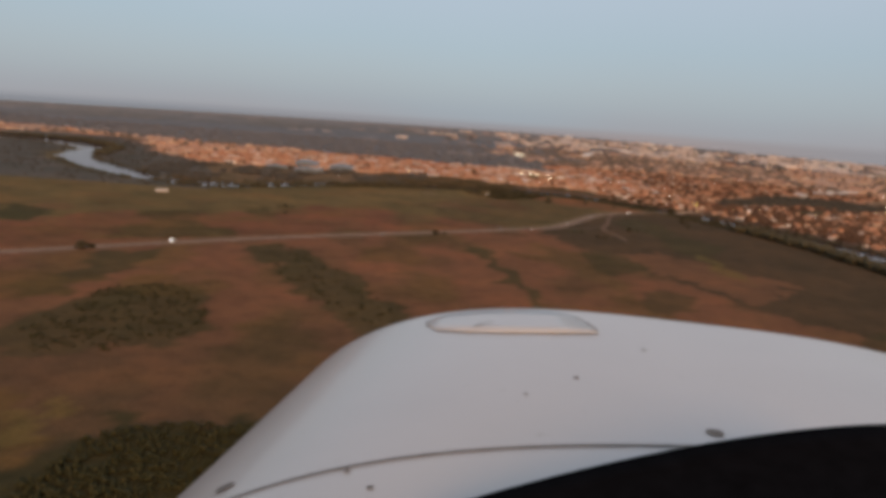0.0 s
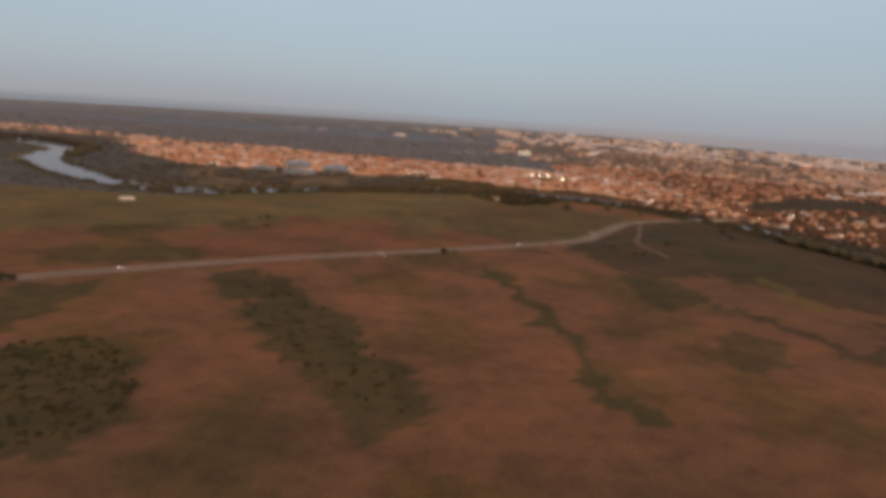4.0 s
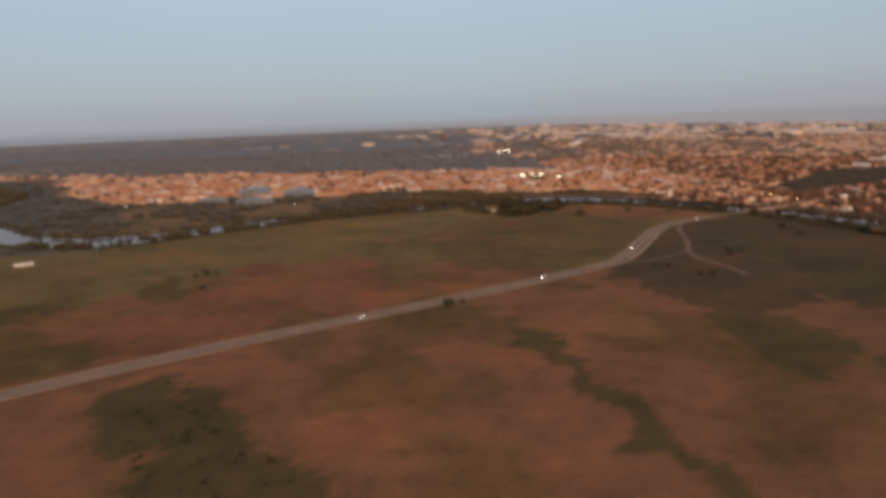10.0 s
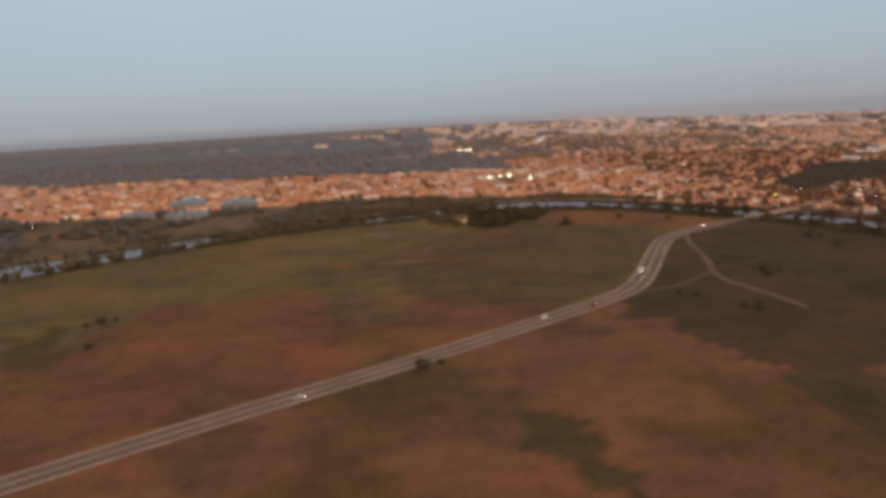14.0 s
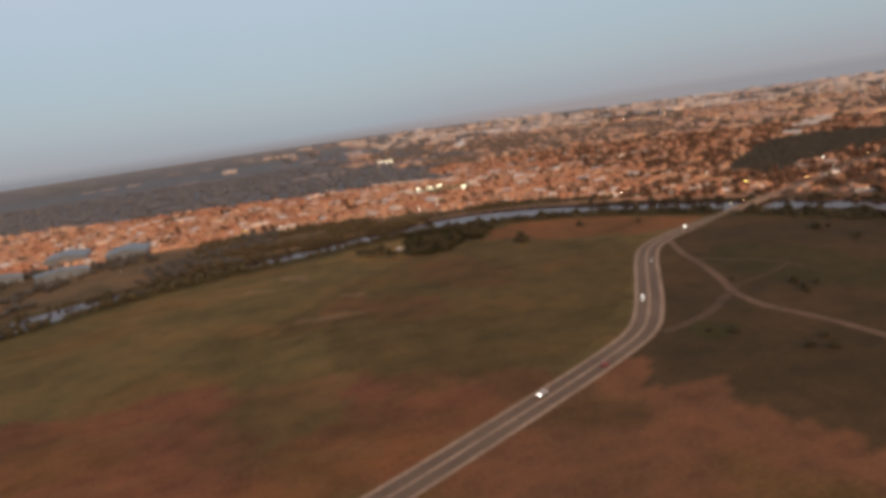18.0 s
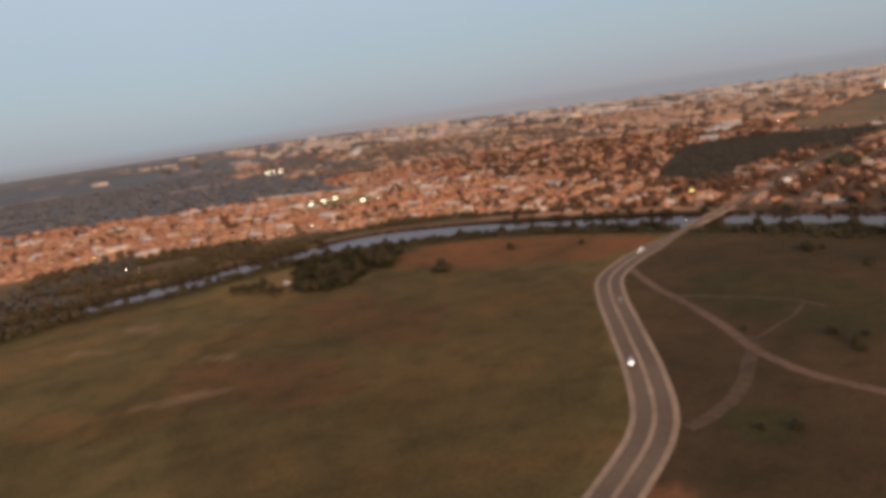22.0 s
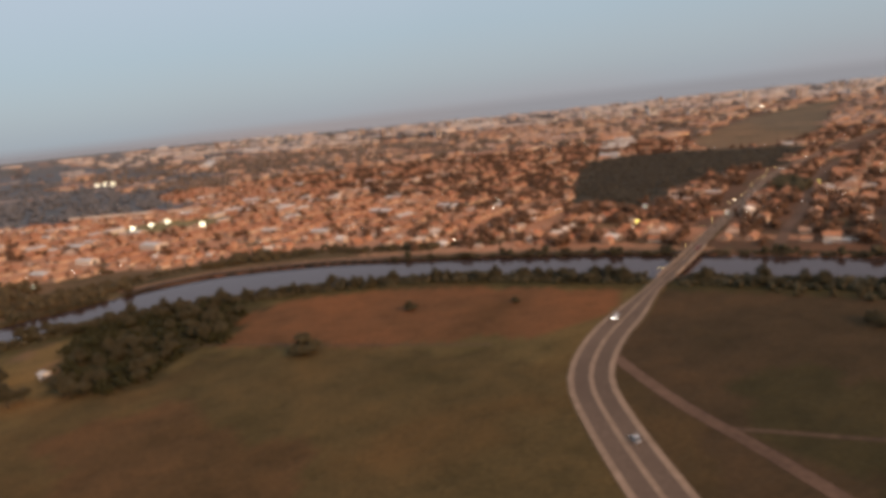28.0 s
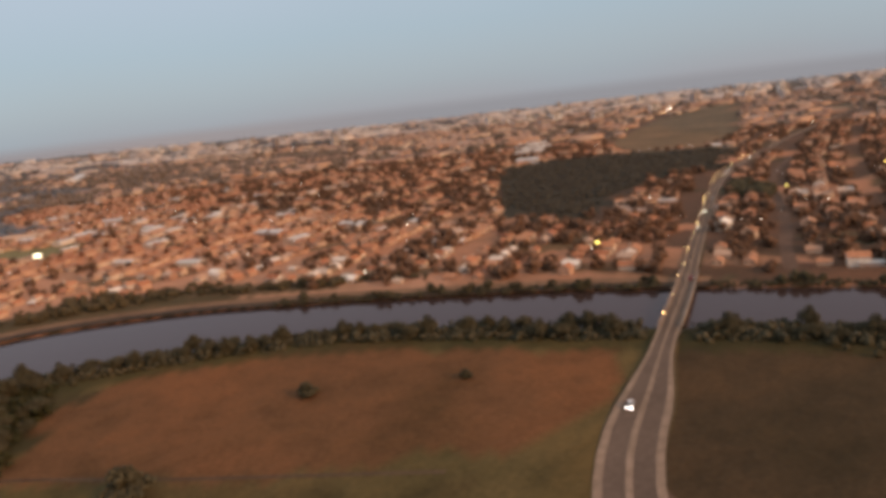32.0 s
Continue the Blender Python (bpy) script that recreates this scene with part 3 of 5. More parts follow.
def part_mesh(name, me, parent, label=""):
    ob = new(name, me)
    ob.parent = parent
    if label:
        ob["label"] = label
    return ob


road = tagged(new("road", ribbon("road", ROAD_LINE, 6.2, 0.12, asphalt_mat, lift=at_bridge, narrow=lane_scale)), "worn grey-brown dual carriageway crossing the fields to the bridge", "road", kind="structure")
part_mesh("median", ribbon("median", ROAD_LINE, 0.8, 0.20, shoulder_mat, 0.0, at_bridge, lane_scale), road, "pale sandy strip between the lanes")
for off in (-6.6, 6.6):
    part_mesh("shoulder", ribbon("shoulder", ROAD_LINE, 1.0, 0.20, shoulder_mat, off, at_bridge, lane_scale), road, "pale sandy verge")
near_road = [q for q in ROAD_LINE if math.hypot(q[0] - 358, q[1] - 1100) < 145]
for bank in ([q for q in near_road if q[0] < 322], [q for q in near_road if q[0] > 392]):
    part_mesh("embankment", ribbon("embankment", bank, 7.7, 0.06, verge_mat, 0.0, at_bridge, lane_scale, 0.1), road, "earth ramp up to the bridge")
strand = [q for q in smooth_line(BANK_NORTH, 8) if 108 < q.x < 380]
tagged(new("river_bank", ribbon("river_bank", [(v.x, v.y) for v in strand], 4.0, 0.06, bank_mat, -3.1)), "dark damp earth edge of the river", "river bank", kind="structure")
tagged(new("sand_bank", ribbon("sand_bank", [(v.x, v.y) for v in strand], 4.2, 0.1, sand_mat, -11.0)), "narrow strip of bare reddish sand above the water", "sand bank", kind="structure")
TRACK = [(247, 1039), (239, 1031), (231, 1012), (221, 982), (213, 947), (203, 912), (194, 888), (190, 866), (191, 850), (195, 834), (198, 815), (200, 790)]
tagged(new("dirt_track", ribbon("dirt_track", [(v.x, v.y) for v in smooth_line(TRACK, 8)], 2.2, 0.08, track_mat)), "narrow worn dirt track branching off the road", "track", kind="structure")
TRACK_B = [(217, 964), (224, 955), (233, 942), (242, 930), (248, 918), (249, 904)]
TRACK_C = [(201, 898), (194, 887), (182, 877), (170, 866), (156, 857), (144, 852), (134, 850)]
TRACK_E = [(118, 1172), (138, 1154), (155, 1134), (172, 1114), (214, 1068)]
TRACK_D = [(246, 914), (230, 904), (215, 899), (201, 894)]
for line, half in ((TRACK_B, 1.2), (TRACK_C, 2.6), (TRACK_D, 0.9), (TRACK_E, 0.7)):
    tagged(new("dirt_track", ribbon("dirt_track", [(v.x, v.y) for v in smooth_line(line, 8)], half, 0.07, faint_track_mat)), "faint dirt track across dark pasture", "track", kind="structure")

STREET = [(415, 1085), (460, 1110), (498, 1128), (560, 1163), (623, 1200), (700, 1236), (800, 1270)]
FIELD_STREET = [(930, 1600), (1100, 1700), (1300, 1795), (1480, 1888), (1620, 1950)]
for line, half in ((STREET, 3.0), (FIELD_STREET, 5.0)):
    tagged(new("street", ribbon("street", [(v.x, v.y) for v in smooth_line(line, 12)], half, 0.1, track_mat)), "narrow worn dusty street through the suburb", "street", kind="structure")

# ---- the last haze behind everything: a ring glowing in haze colours, thinning upwards ----
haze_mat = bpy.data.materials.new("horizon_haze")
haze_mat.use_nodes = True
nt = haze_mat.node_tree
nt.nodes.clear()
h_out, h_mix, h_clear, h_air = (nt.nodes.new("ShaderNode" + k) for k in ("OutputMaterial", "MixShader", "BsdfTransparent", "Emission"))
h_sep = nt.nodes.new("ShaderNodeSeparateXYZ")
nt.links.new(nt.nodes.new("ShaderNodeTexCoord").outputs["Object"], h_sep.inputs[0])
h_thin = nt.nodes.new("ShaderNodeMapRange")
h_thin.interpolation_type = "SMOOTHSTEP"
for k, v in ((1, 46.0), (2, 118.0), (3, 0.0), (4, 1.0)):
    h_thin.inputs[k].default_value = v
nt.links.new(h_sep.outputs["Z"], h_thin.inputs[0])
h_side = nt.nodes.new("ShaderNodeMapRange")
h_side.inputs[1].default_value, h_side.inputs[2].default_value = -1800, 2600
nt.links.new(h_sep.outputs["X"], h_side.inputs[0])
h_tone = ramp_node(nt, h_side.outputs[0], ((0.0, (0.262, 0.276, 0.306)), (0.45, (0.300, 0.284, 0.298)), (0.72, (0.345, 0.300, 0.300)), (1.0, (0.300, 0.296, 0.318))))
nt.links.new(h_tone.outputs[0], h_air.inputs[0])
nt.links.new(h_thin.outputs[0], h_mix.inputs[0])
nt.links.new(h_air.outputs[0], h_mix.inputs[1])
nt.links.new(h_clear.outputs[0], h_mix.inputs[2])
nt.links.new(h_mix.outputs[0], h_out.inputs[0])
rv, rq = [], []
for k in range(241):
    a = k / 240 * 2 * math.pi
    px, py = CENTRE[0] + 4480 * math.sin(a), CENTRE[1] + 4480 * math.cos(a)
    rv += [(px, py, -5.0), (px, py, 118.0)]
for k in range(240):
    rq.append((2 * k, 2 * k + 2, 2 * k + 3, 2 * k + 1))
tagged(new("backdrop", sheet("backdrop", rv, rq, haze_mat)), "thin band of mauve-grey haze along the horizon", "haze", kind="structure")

# ---- shapes ----
def box(bm, x0, y0, z0, x1, y1, z1, m=None):
    r = bmesh.ops.create_cube(bm, size=1.0)
    bmesh.ops.scale(bm, vec=(x1 - x0, y1 - y0, z1 - z0), verts=r["verts"])
    bmesh.ops.translate(bm, vec=((x0 + x1) / 2, (y0 + y1) / 2, (z0 + z1) / 2), verts=r["verts"])
    if m is not None:
        bmesh.ops.transform(bm, matrix=m, verts=r["verts"])
    return r["verts"]


def tube(bm, a, b, ra, rb, n=7):
    """A tapered round bar from a to b."""
    a, b = Vector(a), Vector(b)
    q = (b - a).to_track_quat("Z", "Y")
    rings = []
    for c, r in ((a, ra), (b, rb)):
        rings.append([bm.verts.new(c + q @ Vector((r * math.cos(6.2832 * k / n), r * math.sin(6.2832 * k / n), 0))) for k in range(n)])
    for k in range(n):
        bm.faces.new((rings[0][k], rings[0][(k + 1) % n], rings[1][(k + 1) % n], rings[1][k]))
    bm.faces.new(rings[0][::-1])
    bm.faces.new(rings[1])


def thing(name, label, category, group=""):
    return tagged(new(name), label, category, group)


def gable(bm, w, l, z, h, over=0.45, thick=0.18):
    """A pitched roof of two slabs over a w by l plan, ridge along y."""
    sec = [(-w / 2 - over, z - over * 2 * h / w), (0, z + h), (w / 2 + over, z - over * 2 * h / w)]
    ends = []
    for y in (-l / 2 - over, l / 2 + over):
        ends.append([bm.verts.new((x, y, zz + d)) for d in (0, thick) for x, zz in sec])
    a, c = ends
    for i, j in ((0, 1), (1, 2), (4, 3), (5, 4), (3, 0), (2, 5)):
        bm.faces.new((a[i], a[j], c[j], c[i]))
    for e in ends:
        bm.faces.new((e[0], e[1], e[4], e[3]))
        bm.faces.new((e[1], e[2], e[5], e[4]))
    bmesh.ops.recalc_face_normals(bm, faces=bm.faces)


def house_walls(bm, w, l, h, rh):
    box(bm, -w / 2, -l / 2, -0.3, w / 2, l / 2, h)
    if rh:
        for y0, y1 in ((-l / 2, -l / 2 + 0.25), (l / 2 - 0.25, l / 2)):
            f = [bm.verts.new((x, y, z)) for y in (y0, y1) for x, z in ((-w / 2, h), (w / 2, h), (0, h + rh))]
            bm.faces.new(f[:3])
            bm.faces.new(f[3:])
            for i, j in ((0, 1), (1, 2), (2, 0)):
                bm.faces.new((f[i], f[j], f[j + 3], f[i + 3]))
    bmesh.ops.recalc_face_normals(bm, faces=bm.faces)


HOUSE_GROUP = "houses by the river"


def make_house(w, l, h, rh, label, flat=False):
    hs = thing("house", label, "house", HOUSE_GROUP)
    bm = bmesh.new()
    house_walls(bm, w, l, h, 0 if flat else rh)
    part("wall", bm, wall_mat, hs)
    bm = bmesh.new()
    if flat:
        box(bm, -w / 2 - 0.25, -l / 2 - 0.25, h + 0.002, w / 2 + 0.25, l / 2 + 0.25, h + 0.35)
        box(bm, -w / 4, -l / 4, h + 0.35, w / 6, l / 8, h + 1.5)
    else:
        gable(bm, w, l, h + 0.02, rh)
    roof = part("roof", bm, concrete_mat if flat else roof_mat, hs)
    if not flat:
        bm = bmesh.new()
        box(bm, w * 0.16, l * 0.18, h + rh * 0.4, w * 0.16 + 0.7, l * 0.18 + 0.7, h + rh + 0.9)
        box(bm, w * 0.16 - 0.1, l * 0.18 - 0.1, h + rh + 0.9, w * 0.16 + 0.8, l * 0.18 + 0.8, h + rh + 1.05)
        part("chimney", bm, wall_mat, roof, "short masonry chimney")
    bm = bmesh.new()
    box(bm, -0.5, -l / 2 - 0.06, 0, 0.5, -l / 2 + 0.05, 2.1)
    part("door", bm, door_mat, hs)
    for x in (-w * 0.32, w * 0.32):
        for s in (-1, 1):
            bm = bmesh.new()
            y = s * l / 2
            box(bm, x - 0.65, y - 0.05, 1.0, x + 0.65, y + 0.05, 2.2)
            win = part("window", bm, glass_dark, hs)
            if s < 0:
                bm = bmesh.new()
                box(bm, x - 0.8, y - 0.22, 0.88, x + 0.8, y + 0.04, 0.99)
                part("sill", bm, pale_mat, win)
    return hs


HOUSES = [make_house(7.2, 9.0, 2.8, 1.8, "single-storey plastered house with a terracotta tiled pitched roof"),
          make_house(8.0, 9.5, 4.9, 1.9, "two-storey plastered house with a terracotta tiled pitched roof"),
          make_house(6.2, 7.8, 2.6, 1.4, "small plastered cottage with a low red tiled roof"),
          make_house(8.0, 10.0, 5.2, 0.0, "flat-roofed plastered house with a concrete roof slab", True)]


# ---- trees ----
def clump_template():
    """A lopsided bunch of leaves of eight faces."""
    return np.array([(1, 0, 0), (-1, 0, 0), (0, 1, 0), (0, -1, 0), (0, 0, 1), (0, 0, -1)], float), np.array([(0, 2, 4), (2, 1, 4), (1, 3, 4), (3, 0, 4), (2, 0, 5), (1, 2, 5), (3, 1, 5), (0, 3, 5)])


def clumps_mesh(name, centres, radii, mat, seed, flat=0.8):
    """Many bunches of leaves as one mesh."""
    rng = np.random.default_rng(seed)
    v0, f0 = clump_template()
    n = len(centres)
    ang = rng.uniform(0, 6.283, (n, 2))
    jit = rng.uniform(0.6, 1.25, (n, 6, 1))
    v = v0[None] * jit
    c, s = np.cos(ang[:, :1]), np.sin(ang[:, :1])
    v = np.stack([v[..., 0] * c - v[..., 1] * s, v[..., 0] * s + v[..., 1] * c, v[..., 2]], -1)
    c, s = np.cos(ang[:, 1:] * 0.2), np.sin(ang[:, 1:] * 0.2)
    v = np.stack([v[..., 0], v[..., 1] * c - v[..., 2] * s, v[..., 1] * s + v[..., 2] * c], -1)
    v = v * np.asarray(radii)[:, None, None] * (1, 1, flat) + np.asarray(centres)[:, None]
    f = (f0[None] + (np.arange(n) * 6)[:, None, None]).reshape(-1, 3)
    me = bpy.data.meshes.new(name)
    me.vertices.add(6 * n)
    me.vertices.foreach_set("co", v.astype(np.float32).ravel())
    me.loops.add(3 * len(f))
    me.loops.foreach_set("vertex_index", f.astype(np.int32).ravel())
    me.polygons.add(len(f))
    me.polygons.foreach_set("loop_start", np.arange(0, 3 * len(f), 3, dtype=np.int32))
    me.materials.append(mat)
    me.update(calc_edges=True)
    return me


def make_tree(height, width, seed, label, group, n=430, low=1.0):
    rng = np.random.default_rng(seed)
    tree = thing("tree", label, "tree", group)
    bm = bmesh.new()
    th = height * 0.42 * low
    lean = rng.uniform(-0.05, 0.05, 2) * height
    top = (lean[0], lean[1], th)
    tube(bm, (0, 0, -0.4), top, 0.045 * height, 0.025 * height)
    lobes = []
    for k in range(6):
        a = k * 1.047 + rng.uniform(-0.4, 0.4)
        r = width * rng.uniform(0.20, 0.34)
        end = (lean[0] + r * math.cos(a), lean[1] + r * math.sin(a), height * rng.uniform(0.50, 0.72) * (1.0 + low) / 2 * low ** 0.3)
        tube(bm, (lean[0] * 0.8, lean[1] * 0.8, th * rng.uniform(0.7, 1.0)), end, 0.018 * height, 0.006 * height, 5)
        lobes.append((end, width * rng.uniform(0.20, 0.30), height * rng.uniform(0.14, 0.22)))
    lobes.append(((lean[0], lean[1], height * 0.80), width * 0.26, height * 0.20))
    part("trunk", bm, bark_mat, tree)
    cen, rad = [], []
    for k in range(n):
        c, rw, rh = lobes[k % len(lobes)]
        d = rng.normal(size=3)
        d /= np.linalg.norm(d)
        q = rng.uniform(0.55, 1.08)
        cen.append((c[0] + d[0] * rw * q, c[1] + d[1] * rw * q, c[2] + d[2] * rh * q))
        rad.append(rng.uniform(0.040, 0.095) * width)
    part_mesh("crown", clumps_mesh("crown", cen, rad, leaf_mat, seed + 50), tree)
    return tree


def make_bush(height, width, seed, label, group):
    rng = np.random.default_rng(seed)
    bush = thing("bush", label, "bush", group)
    bm = bmesh.new()
    for k in range(5):
        a = k * 1.2566 + rng.uniform(-0.3, 0.3)
        tube(bm, (0, 0, -0.2), (width * 0.25 * math.cos(a), width * 0.25 * math.sin(a), height * 0.55), 0.06, 0.02, 5)
    part("stems", bm, bark_mat, bush)
    cen, rad = [], []
    for k in range(150):
        d = rng.normal(size=3)
        d /= np.linalg.norm(d)
        q = rng.uniform(0.5, 1.0) * (1 + 0.25 * math.sin(3 * math.atan2(d[1], d[0]) + seed))
        cen.append((d[0] * width * 0.45 * q, d[1] * width * 0.45 * q, max(0.15, height * 0.5 + d[2] * height * 0.48 * q)))
        rad.append(rng.uniform(0.05, 0.11) * width)
    part_mesh("foliage", clumps_mesh("foliage", cen, rad, leaf_mat, seed + 70), bush)
    return bush


BANK_GROUP = "trees along the river"
TREES = [make_tree(9.0, 8.5, 1, "broad dark-green tree on the grassy river bank", BANK_GROUP), make_tree(7.5, 8.0, 2, "low spreading olive-green tree on the river bank", BANK_GROUP),
         make_tree(10.5, 8.0, 3, "tall dark-green tree with an uneven crown by the river", BANK_GROUP), make_tree(8.0, 9.5, 4, "wide dark-green tree overhanging the river bank", BANK_GROUP),
         make_tree(6.0, 6.5, 5, "small rounded olive-green tree by the water", BANK_GROUP)]
BUSHES = [make_bush(2.6, 4.2, 11, "dense dark-green bush on rough pasture", "bushes on the pasture"), make_bush(1.9, 3.4, 12, "low olive-green bush on red earth", "bushes on the pasture"),
          make_bush(3.2, 5.0, 13, "tall dark bush beside the field", "bushes on the pasture")]
LONE_TREES = [make_tree(8.5, 11.5, 6, "lone wide dark-green tree at the dry field's corner", "", 620, 0.55)]
used_first = set()


def place(protos, k, x, y, z=0.0, turn=0.0, size=1.0, label=""):
    """Sets the prototype itself down first, then copies of it."""
    ob = protos[k]
    m = Matrix.Translation((x, y, z)) @ Matrix.Rotation(turn, 4, "Z")
    if ob.name not in used_first:
        used_first.add(ob.name)
        ob.matrix_basis = m @ Matrix.Diagonal((size, size, size, 1))
        cp = ob
    else:
        cp = copy_thing(ob, m)
        cp.scale = (size, size, size)
    if label:
        cp["label"] = label
    return cp


rng = np.random.default_rng(7)
far_trees = []           # x, y, height of the trees that stand in one mesh
count = 0


def along(line, lo, hi, gap):
    """Points scattered beside a bank, lo to hi metres off, on its land side."""
    out = []
    for (x0, y0), (x1, y1) in zip(line, line[1:]):
        L = math.hypot(x1 - x0, y1 - y0)
        for _ in range(max(1, int(L / gap + rng.uniform(0, 1)))):
            t = rng.uniform(0, 1)
            out.append((x0 + (x1 - x0) * t, y0 + (y1 - y0) * t, (y1 - y0) / L, -(x1 - x0) / L, rng.uniform(lo, hi)))
    return out


def clear_of_road(x, y, m=13):
    return float(line_distance(np.array([x]), np.array([y]), ROAD_LINE)[0]) > m


for x, y, sx, sy, d in along(SOUTH, 2, 15, 3.6):
    px, py = x + sx * d, y + sy * d
    if py > 1300 or py < 700 or not clear_of_road(px, py) or -204 < px < -176:
        continue
    if px > 75 and count < 150:
        place(TREES, int(rng.integers(5)), px, py, -0.5, rng.uniform(0, 6.28), rng.uniform(0.5, 0.82))
        count += 1
    else:
        far_trees.append((px, py, rng.uniform(2.8, 4.8) if -70 < px < 75 else rng.uniform(4, 7) if px > 0 else rng.uniform(5, 8) if px > -330 else rng.uniform(2, 4) + 3.5 * (px > -430 and math.sin(px / 21) + math.sin(px / 9.3) < 0.9)))
# a belt of taller trees on the bank below the bridge
for x, y, sx, sy, d in along(SOUTH, 2, 30, 1.1):
    px, py = x + sx * d, y + sy * d
    if 560 < py < 1070 and px > 330 and clear_of_road(px, py):
        far_trees.append((px, py, rng.uniform(1.8, 3.2) if py > 940 else rng.uniform(5.5, 9)))
for x, y, sx, sy, d in along(NORTH, 2, 30, 3.0):
    px, py = x - sx * d, y - sy * d
    if py > 1430 and px < -660:
        far_trees.append((px, py, rng.uniform(6, 10)))
for x, y, sx, sy, d in along(NORTH, 1, 8, 6.5):
    px, py = x - sx * d, y - sy * d
    if py > 1420 or py < 700 or not clear_of_road(px, py) or 105 < px < 262:
        continue
    if px > 60 and rng.uniform() < 0.45:
        place(TREES, (1, 4)[int(rng.integers(2))], px, py, -0.7, rng.uniform(0, 6.28), rng.uniform(0.32, 0.55), "low dark tree leaning over the town bank of the river")
        count += 1
    else:
        far_trees.append((px, py, rng.uniform(2.4, 4.4)))
# the copse at the field's edge
for _ in range(190):
    px, py = rng.uniform(60, 170), rng.uniform(1125, 1252)
    q = np.array([px]), np.array([py])
    if inside(*q, COPSE)[0] and river_distance(*q)[0] > 2 and (py < 1192 or px > 118 or rng.uniform() < 0.35):
        place(TREES, int(rng.integers(5)), px, py, 0, rng.uniform(0, 6.28), rng.uniform(0.45, 0.85), "dark-green tree in a copse beside the dry field")
copse_c, copse_r = [], []
for _ in range(760):
    px, py = rng.uniform(60, 170), rng.uniform(1125, 1252)
    if inside(np.array([px]), np.array([py]), COPSE)[0]:
        s = rng.uniform(1.5, 4.5)
        for _ in range(6):
            copse_c.append((px + rng.normal() * s * 0.35, py + rng.normal() * s * 0.35, s * rng.uniform(0.1, 0.9)))
            copse_r.append(s * rng.uniform(0.22, 0.42))
tagged(new("copse_undergrowth", clumps_mesh("copse_undergrowth", copse_c, copse_r, scrub_leaf_mat, 93)), "dense dark undergrowth of the copse by the field", "undergrowth", kind="stuff")
for px, py in ((43, 1172), (39, 1168), (47, 1169), (36, 1175), (50, 1176), (57, 1150), (52, 1146), (63, 1252), (58, 1250), (70, 1254), (30, 1178)):
    place(TREES, int(rng.integers(4)), px, py, 0, rng.uniform(0, 6.28), rng.uniform(0.6, 0.95), "dark-green tree at the edge of the meadow")
place(LONE_TREES, 0, 156, 1117, 0, 1.0, 1.0)
place(LONE_TREES, 0, 216, 1138, 0, 2.0, 0.55, "lone low tree in the middle of the dry field")
place(LONE_TREES, 0, 255, 1108, 0, 2.6, 0.36, "small lone tree in the dry field")
for px, py, k, s in ((-9, 747, 2, 1.5), (-283, 560, 2, 2.2), (-278, 566, 0, 1.6), (-193, 874, 0, 1.7), (-186, 878, 1, 1.2), (-200, 868, 1, 1.3), (-182, 822, 0, 1.3), (0, 751, 1, 1.2), (206, 905, 1, 1.0),
                     (225, 880, 0, 1.4), (232, 872, 1, 1.1), (222, 868, 2, 1.0), (218, 862, 0, 1.0), (170, 800, 0, 1.2), (182, 806, 1, 1.3), (176, 794, 2, 1.0), (322, 984, 0, 1.6), (318, 978, 2, 1.4), (326, 977, 1, 1.2), (316, 940, 0, 1.2), (311, 936, 1, 1.1), (150, 838, 1, 1.0), (158, 832, 0, 1.1)):
    place(BUSHES, k, px, py, 0, rng.uniform(0, 6.28), s)

# scrub on the slopes and rank growth on the banks
scrub_c, scrub_r = [], []
SCRUB_SPOTS = ([(-214, 360), (-213, 449), (-181, 473), (-139, 428), (-125, 379), (-157, 333), (-189, 326)], [(-174, 617), (-138, 639), (-101, 580), (-57, 512), (-27, 448), (-14, 403), (-41, 398), (-72, 429), (-101, 481), (-130, 548)],
               [(-129, 199), (-118, 249), (-73, 264), (-33, 260), (-42, 210), (-106, 172)])
for poly, n in zip(SCRUB_SPOTS, (520, 420, 900)):
    xs, ys = [q[0] for q in poly], [q[1] for q in poly]
    for _ in range(n):
        px, py = rng.uniform(min(xs), max(xs)), rng.uniform(min(ys), max(ys))
        if inside(np.array([px]), np.array([py]), poly)[0]:
            s = rng.uniform(0.5, 1.5) * (1.7 if py < 260 else 1.0)
            for _ in range(7):
                scrub_c.append((px + rng.normal() * s * 0.8, py + rng.normal() * s * 0.8, s * rng.uniform(0.1, 0.9)))
                scrub_r.append(s * rng.uniform(0.3, 0.65))
# rank growth that closes the bank under its trees
under_c, under_r = [], []
for line, side, lo, hi, gap, tall in ((SOUTH, 1, 0, 16, 0.30, 4.2), (NORTH, -1, -1, 6, 0.5, 2.4)):
    for x, y, sx, sy, d in along(line, lo, hi, gap):
        px, py = x + side * sx * d, y + side * sy * d
        if 700 < py < 1330 and -200 < px and clear_of_road(px, py, 8) and not (side < 0 and 105 < px < 262):
            s = rng.uniform(0.5, 1.0) * tall * (0.7 if side > 0 and -80 < px < 75 else 1.0)
            for _ in range(4):
                under_c.append((px + rng.normal() * s * 0.3, py + rng.normal() * s * 0.3, s * rng.uniform(0.1, 0.75) - 0.6))
                under_r.append(s * rng.uniform(0.25, 0.5))
for x, y, sx, sy, d in along(NORTH, 31, 43, 0.7):
    px, py = x - sx * d, y - sy * d
    if py > 1180 and -60 < px < 330:
        s = rng.uniform(1.2, 3.2)
        for _ in range(4):
            under_c.append((px + rng.normal() * s * 0.4, py + rng.normal() * s * 0.4, s * rng.uniform(0.1, 0.8)))
            under_r.append(s * rng.uniform(0.25, 0.5))
